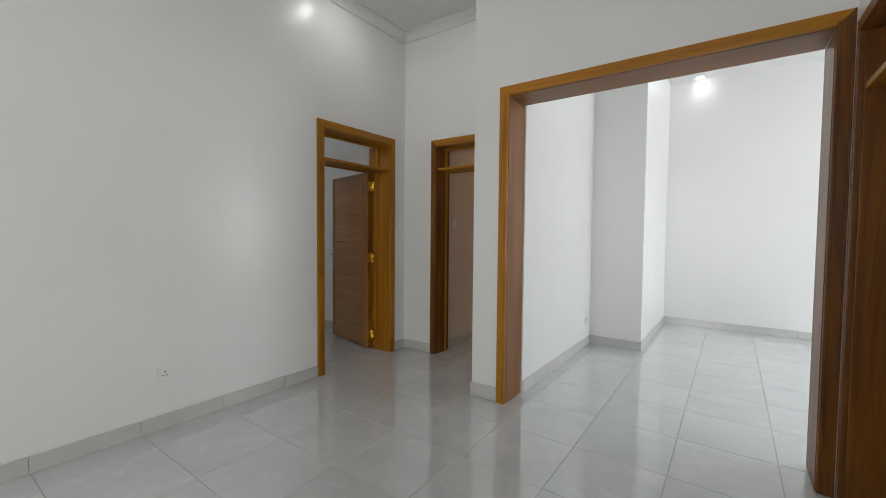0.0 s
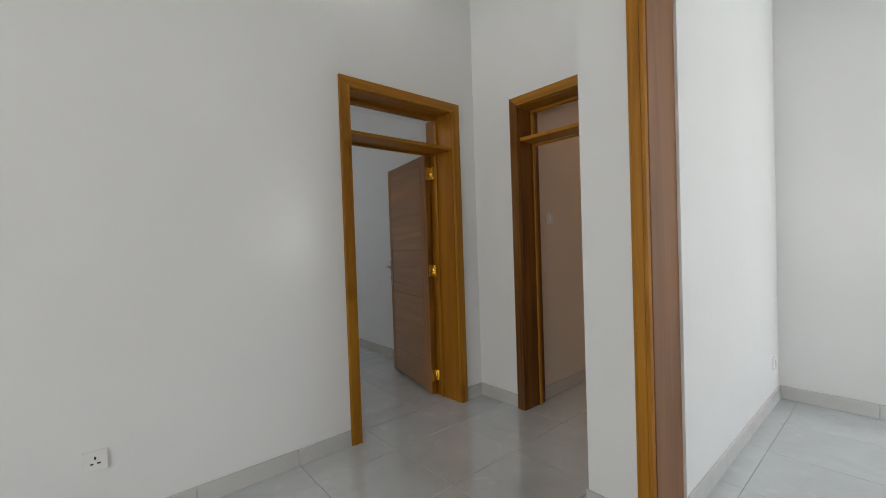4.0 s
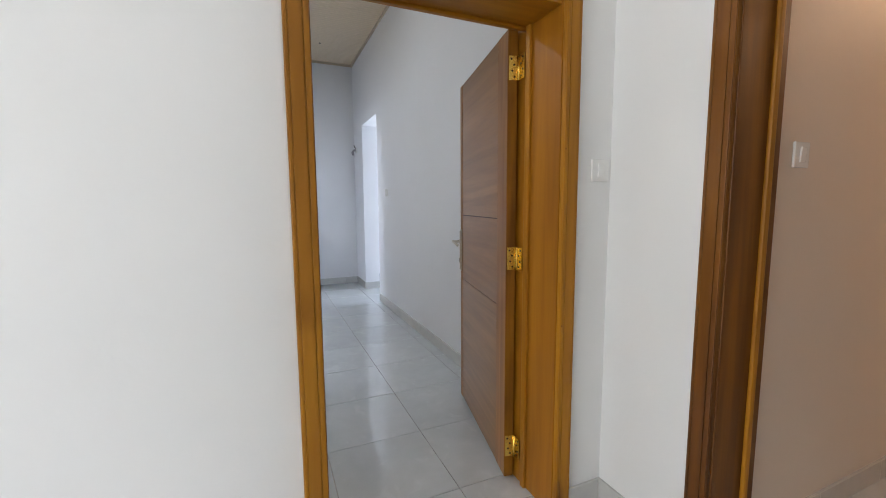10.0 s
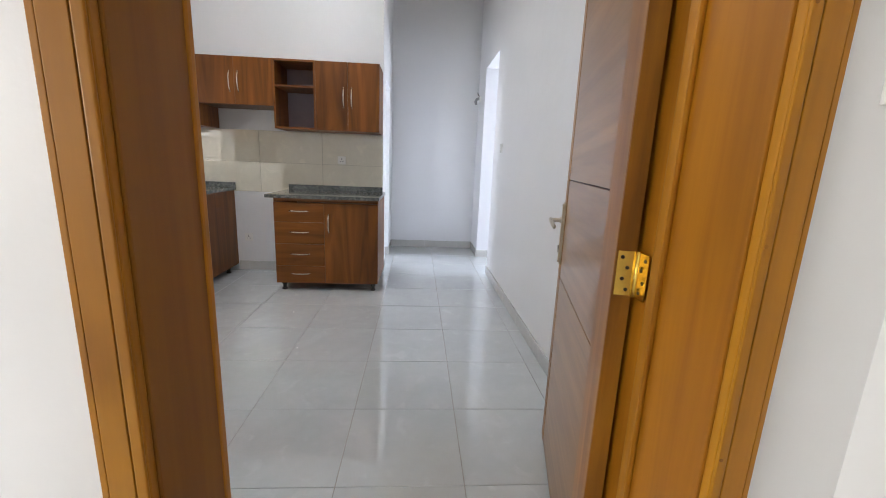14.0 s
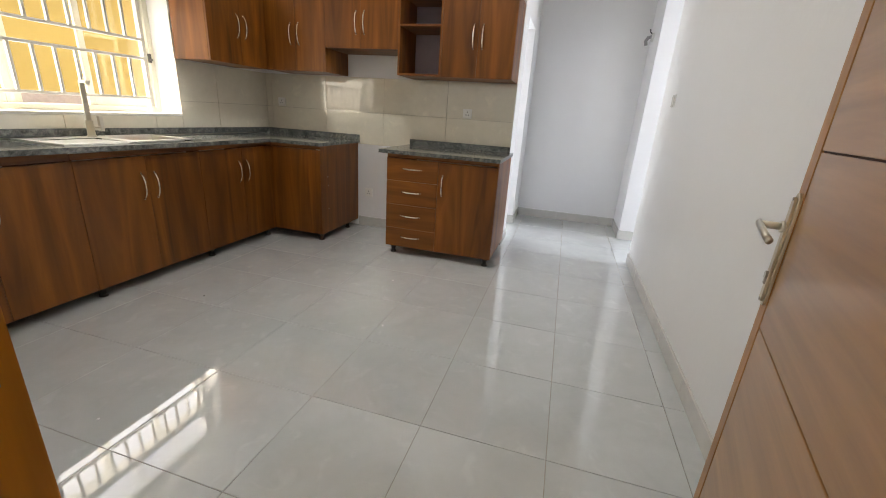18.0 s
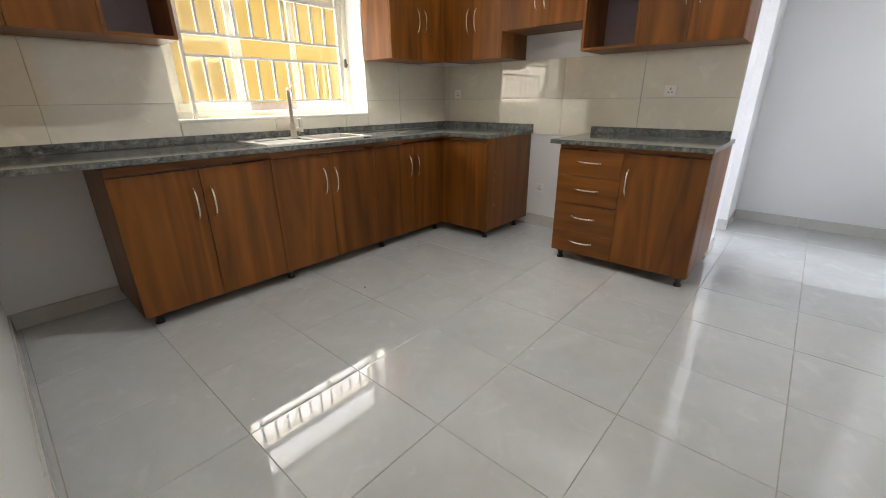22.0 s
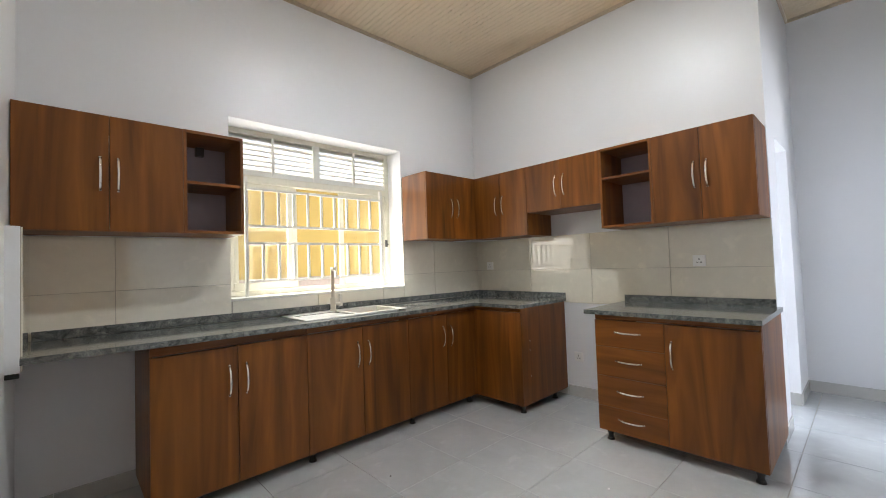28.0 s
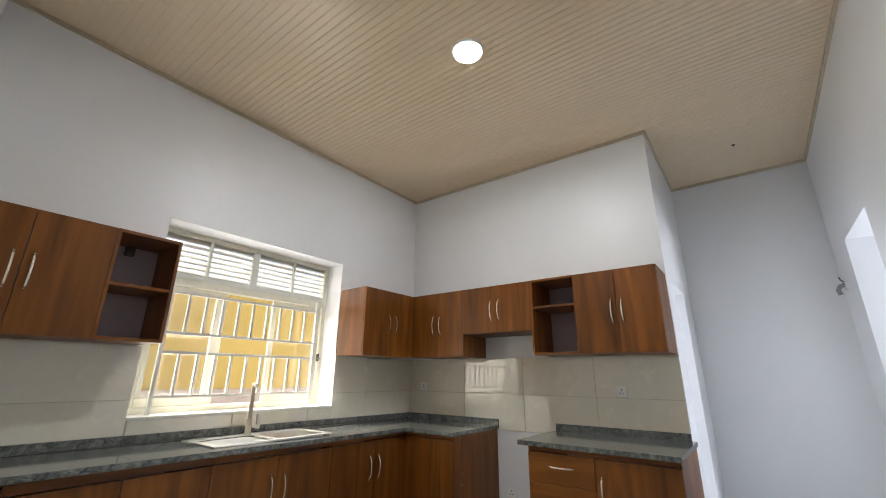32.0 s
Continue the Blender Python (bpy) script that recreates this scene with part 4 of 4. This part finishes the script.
def switch(loc, rz, label):
    s = thing("light_switch", label, "light switch", loc, rz, "light switches")
    part("plate", box(-0.043, 0.043, -0.009, 0, -0.043, 0.043, bevel=0.003), WHITE_PLASTIC, s)
    bm = box(-0.016, 0.016, -0.014, -0.008, -0.026, 0.026, bevel=0.002)
    bmesh.ops.rotate(bm, verts=bm.verts, cent=(0, -0.009, 0), matrix=Matrix.Rotation(radians(4), 3, "X"))
    part("rocker", bm, WHITE_PLASTIC, s)
    return s


TF = 0.008
socket((HALL_X, 1.673, 0.372), 90, "white three-pin power socket low on a white wall")
socket((-1.797, 5.44, 0.305), 90, "white three-pin power socket low on the living room wall")
socket((BACK + TF, 0.48, 1.24), 90, "white three-pin power socket on the tiled splashback")
socket((BACK + TF, 2.531, 1.24), 90, "white three-pin power socket on the tiled splashback")
socket((BACK, 1.505, 0.37), 90, "white three-pin power socket low in the cooker gap")
switch((HALL_X, 4.040, 1.403), 90, "white rocker light switch beside the door frame")
switch((-3.04, 4.505, 1.434), 90, "white rocker light switch on the cream passage wall")
switch((-7.05, NORTH, 1.425), 0, "white rocker light switch on the long white wall")

stub = thing("cable_outlet", "grey cable outlet with loose wires near the corridor corner", "cable outlet", (-8.72, NORTH, 2.135), 0)
bm = add_cyl(bmesh.new(), (0, 0, 0), (0, -0.02, 0), 0.04, 18)
part("box", bm, WHITE_PLASTIC, stub)
bm = sweep(bmesh.new(), [(0, -0.015, 0.005), (0, -0.05, -0.005), (0.005, -0.07, -0.04), (0.01, -0.06, -0.08)], 0.035, 0.03, (1, 0, 0), 10)
part("cable", bm, plain("grey_cable", (0.34, 0.34, 0.35), 0.5), stub, "grey cable end", True)
part("wire", sweep(bmesh.new(), [(0.01, -0.01, 0.02), (0.012, -0.04, 0.05), (0.014, -0.045, 0.075)], 0.012, 0.01, (1, 0, 0), 6), plain("dark_grey_wire", (0.12, 0.12, 0.13), 0.5), stub)

hook = thing("ceiling_hook", "small black hook in the beige corridor ceiling", "hook", (-8.186, 3.614, CEIL), 0)
part("screw_plate", add_cyl(bmesh.new(), (0, 0, 0.002), (0, 0, -0.004), 0.014, 14), BLACK, hook)
part("shank", add_cyl(bmesh.new(), (0, 0, -0.004), (0, 0, -0.014), 0.005, 8), BLACK, hook)

# ---- lamps ----
lamp = thing("ceiling_lamp", "round recessed LED ceiling lamp, lit", "ceiling lamp", (-5.71, 2.223, CEIL), 0)
bm = add_cyl(bmesh.new(), (0, 0, 0), (0, 0, -0.012), 0.112, 40, 0.104)
part("ring", bm, WHITE_PLASTIC, lamp, "white plastic rim")
part("diffuser", add_cyl(bmesh.new(), (0, 0, -0.012), (0, 0, -0.016), 0.092, 40), LED, lamp, "glowing white diffuser")
# first: stand-in for a mirrored glint; last: unseen, added for the passage glow
for x, y, zc, s in ((-0.84, 7.34, 3.54, 0.05), (-3.02, 3.1, HALL_CEIL, 0.06), (-2.45, 6.9, 2.8, 0.1)):
    lm = thing("ceiling_lamp", "small round recessed ceiling lamp, lit, placed for its glint or glow", "ceiling lamp", (x, y, zc), 0)
    part("ring", add_cyl(bmesh.new(), (0, 0, 0), (0, 0, -0.01), s, 32, s * 0.93), WHITE_PLASTIC, lm, "white plastic rim")
    part("diffuser", add_cyl(bmesh.new(), (0, 0, -0.01), (0, 0, -0.013), s * 0.8, 32), LED if s < 0.1 else glowing("warm_diffuser", (1.0, 0.62, 0.36), 12.0), lm, "glowing diffuser")

# crumbs left on the floor
for x, y, s, mat, what in ((-6.137, 2.358, 0.006, WHITE_BOARD, "white"), (-5.482, 2.574, 0.006, WHITE_BOARD, "white"), (-4.377, 1.857, 0.005, WHITE_BOARD, "white"), (-5.382, 1.345, 0.005, SCREW, "dark")):
    crumb = bmesh.new()
    bmesh.ops.create_icosphere(crumb, subdivisions=1, radius=s)
    for v in crumb.verts:
        v.co = (v.co.x * random.uniform(0.8, 1.5), v.co.y * random.uniform(0.8, 1.3), max(0.0, v.co.z * 0.7 + s * 0.3))
    ob = new("plaster_crumb", finish("plaster_crumb", crumb, mat))
    ob.location = (x, y, 0.0008)
    tagged(ob, "small " + what + " plaster crumb lying on the floor tiles", "debris", "crumbs on the floor")

# ---- tiles and skirting pieces ----
tile_cache = {}


def slab_mesh(name, sx, sy, sz, mat, ch=0.0014):
    """A tile: sz thick along z, chamfered on its face side (+z)."""
    key = (name, round(sx, 3), round(sy, 3), round(sz, 4))
    if key not in tile_cache:
        bm, rings = bmesh.new(), []
        for inset, z in ((0, -sz), (0, -ch), (ch, 0)):
            rings.append([bm.verts.new((x, y, z)) for x, y in ((inset, inset), (sx - inset, inset), (sx - inset, sy - inset), (inset, sy - inset))])
        for a, b in zip(rings, rings[1:]):
            for k in range(4):
                bm.faces.new((a[k], a[(k + 1) % 4], b[(k + 1) % 4], b[k]))
        bm.faces.new(rings[2])
        tile_cache[key] = finish(name, bm, mat)
    return tile_cache[key]


def lay_floor(name, label, x0, x1, y0, y1, ox, oy, pitch):
    base = setting(name, boxes((x0, x1, y0, y1, -0.06, -0.0035)), GROUT, label, "floor")
    J = 0.0022
    for i in range(math.floor((x0 - ox) / pitch), math.ceil((x1 - ox) / pitch)):
        for j in range(math.floor((y0 - oy) / pitch), math.ceil((y1 - oy) / pitch)):
            a, b = max(x0, ox + i * pitch + J / 2), min(x1, ox + (i + 1) * pitch - J / 2)
            c, d = max(y0, oy + j * pitch + J / 2), min(y1, oy + (j + 1) * pitch - J / 2)
            if b - a > 0.02 and d - c > 0.02:
                t = part("tile", slab_mesh("tile", b - a, d - c, 0.012, FLOOR_TILE), FLOOR_TILE, base)
                t.location = (a, c, random.uniform(-0.0004, 0.0004))


lay_floor("floor_kitchen", "polished pale grey porcelain floor tiles", -9.4, EAST + 0.14, 0.28, 5.2, -5.307, 2.037, 0.512)
lay_floor("floor_hall", "polished pale grey porcelain floor tiles", EAST + 0.145, 2.4, -0.9, 8.1, -2.198, 2.053, 0.5115)
setting("floor_rest", boxes((-10.2, EAST, -0.2, 7.2, -0.1, -0.061), (EAST, 4.2, -2.3, 8.4, -0.1, -0.061)), FLOOR_TILE, "pale floor of the rooms beyond", "floor")


def skirting(name, axis, a0, a1, face, out, h=0.098, z=0.0):
    """Tile skirting on a wall face; out is the sign of the side that it stands proud on."""
    base = tagged(new(name), "pale grey porcelain skirting tiles", "skirting", kind="structure")
    n = max(1, math.ceil((a1 - a0) / 0.512 - 0.02))
    for k in range(n):
        p, q = a0 + k * 0.512, min(a1, a0 + (k + 1) * 0.512 - 0.002)
        if q - p < 0.01:
            continue
        m = slab_mesh("skirting_tile", q - p, h, 0.011, SKIRT_TILE, 0.0022)
        t = part("tile", m, SKIRT_TILE, base)
        f = face + out * 0.011
        if axis == "x":
            t.matrix_basis = Matrix.Translation((p, f, z)) @ pose(0, 0, 0, 90) if out < 0 else Matrix.Translation((q, f, z)) @ pose(0, 0, 0, 0, 0, 180) @ pose(0, 0, 0, 90)
        else:
            t.matrix_basis = Matrix.Translation((f, p, z)) @ pose(0, 0, 0, 0, 0, 90) @ pose(0, 0, 0, 90) if out > 0 else Matrix.Translation((f, q, z)) @ pose(0, 0, 0, 0, 0, -90) @ pose(0, 0, 0, 90)


skirting("baseboard_hall", "y", -2.05, 2.895, HALL_X, 1)
skirting("baseboard_hall", "y", 3.92, LOBBY_Y - 0.012, HALL_X, 1)
skirting("baseboard_lobby", "x", HALL_X, -3.082, LOBBY_Y, -1)
skirting("baseboard_pier", "x", PIER_X - 0.011, -1.886, OPEN_Y, -1, 0.11)
skirting("baseboard_pier", "y", OPEN_Y, LOBBY_Y - 0.02, PIER_X, -1)
skirting("baseboard_hall_east", "y", -2.05, 2.28, 0.06, -1)
skirting("baseboard_living", "y", 3.68, 5.615, -1.797, 1)
skirting("baseboard_living", "x", -1.787, -1.214, 5.615, -1)
skirting("baseboard_living", "y", 5.615, 7.47, -1.225, 1)
skirting("baseboard_living", "x", -1.225, 4.0, 7.47, -1)
skirting("baseboard_passage", "y", 4.335, 8.2, -3.04, 1)
skirting("baseboard_kitchen_north", "x", -7.48, EAST, NORTH, -1)
skirting("baseboard_kitchen_north", "x", END_X, -8.33, NORTH, -1)
skirting("baseboard_jamb", "y", NORTH, 4.40, -8.33, 1)
skirting("baseboard_corridor", "y", 2.97, NORTH - 0.011, END_X, 1)
skirting("baseboard_corridor", "x", END_X + 0.011, -8.40, 2.97, 1)
skirting("baseboard_jamb", "y", 2.75, 2.97, -8.40, 1)
skirting("baseboard_stub", "x", -7.78, BACK, 2.97, 1)
skirting("baseboard_back", "y", 1.39, 2.981, BACK, 1)
skirting("baseboard_window_wall", "x", -4.4, EAST, SOUTH, 1)
skirting("baseboard_kitchen_east", "y", SOUTH + 0.011, 2.89, EAST, -1)


def wall_tiles(name, axis, face, out, us, zs, skip=None):
    """Splashback tiles; us and zs are the joints. skip: a hole (u0, u1, z0) open above z0."""
    base = tagged(new(name), "glossy cream ceramic splashback tiles", "splashback", kind="structure")
    J, T = 0.0025, TF
    for u0, u1 in zip(us, us[1:]):
        for z0, z1 in zip(zs, zs[1:]):
            pieces = [(u0, u1, z0, z1)]
            if skip and u1 > skip[0] and u0 < skip[1] and z1 > skip[2]:
                pieces = [(u0, min(u1, skip[0]), z0, z1), (max(u0, skip[1]), u1, z0, z1), (max(u0, skip[0]), min(u1, skip[1]), z0, min(z1, skip[2]))]
            for a, b, c, d in pieces:
                a, b, c, d = a + J / 2, b - J / 2, c + J / 2, d - J / 2
                if b - a < 0.02 or d - c < 0.02:
                    continue
                t = part("tile", slab_mesh("wall_tile", b - a, d - c, T, WALL_TILE, 0.0012), WALL_TILE, base)
                f = face + out * T
                if axis == "x":
                    t.matrix_basis = Matrix.Translation((b, f, c)) @ pose(0, 0, 0, 0, 0, 180) @ pose(0, 0, 0, 90)
                elif out > 0:
                    t.matrix_basis = Matrix.Translation((f, a, c)) @ pose(0, 0, 0, 0, 0, 90) @ pose(0, 0, 0, 90)
                else:
                    t.matrix_basis = Matrix.Translation((f, b, c)) @ pose(0, 0, 0, 0, 0, -90) @ pose(0, 0, 0, 90)
    g = 0.003
    u0, u1, z0, z1 = us[0], us[-1], zs[0], zs[-1]
    spans = [(u0, u1, z0, z1)] if not skip else [(u0, skip[0], z0, z1), (skip[1], u1, z0, z1), (skip[0], skip[1], z0, skip[2])]
    rows = [(a, b, face, face + g, c, d) if axis == "x" else (min(face, face + out * g), max(face, face + out * g), a, b, c, d) for a, b, c, d in spans]
    part("grout_bed", boxes(*rows), WALL_GROUT, base)


wall_tiles("splashback_back", "y", BACK, 1, [SOUTH + 0.009, 0.355, 1.012, 1.668, 2.326, 2.97], [0.874, 1.19, 1.517])
wall_tiles("splashback_window", "x", SOUTH, 1, [BACK, -7.41, -6.76, -6.11, -5.46, -4.81, -4.16, EAST - 0.048], [0.868, 1.19, 1.517], (WX0, WX1, WZB - 0.004))
wall_tiles("splashback_east", "y", EAST - 0.048, -1, [SOUTH + 0.009, 0.836], [0.874, 1.19, 1.517])
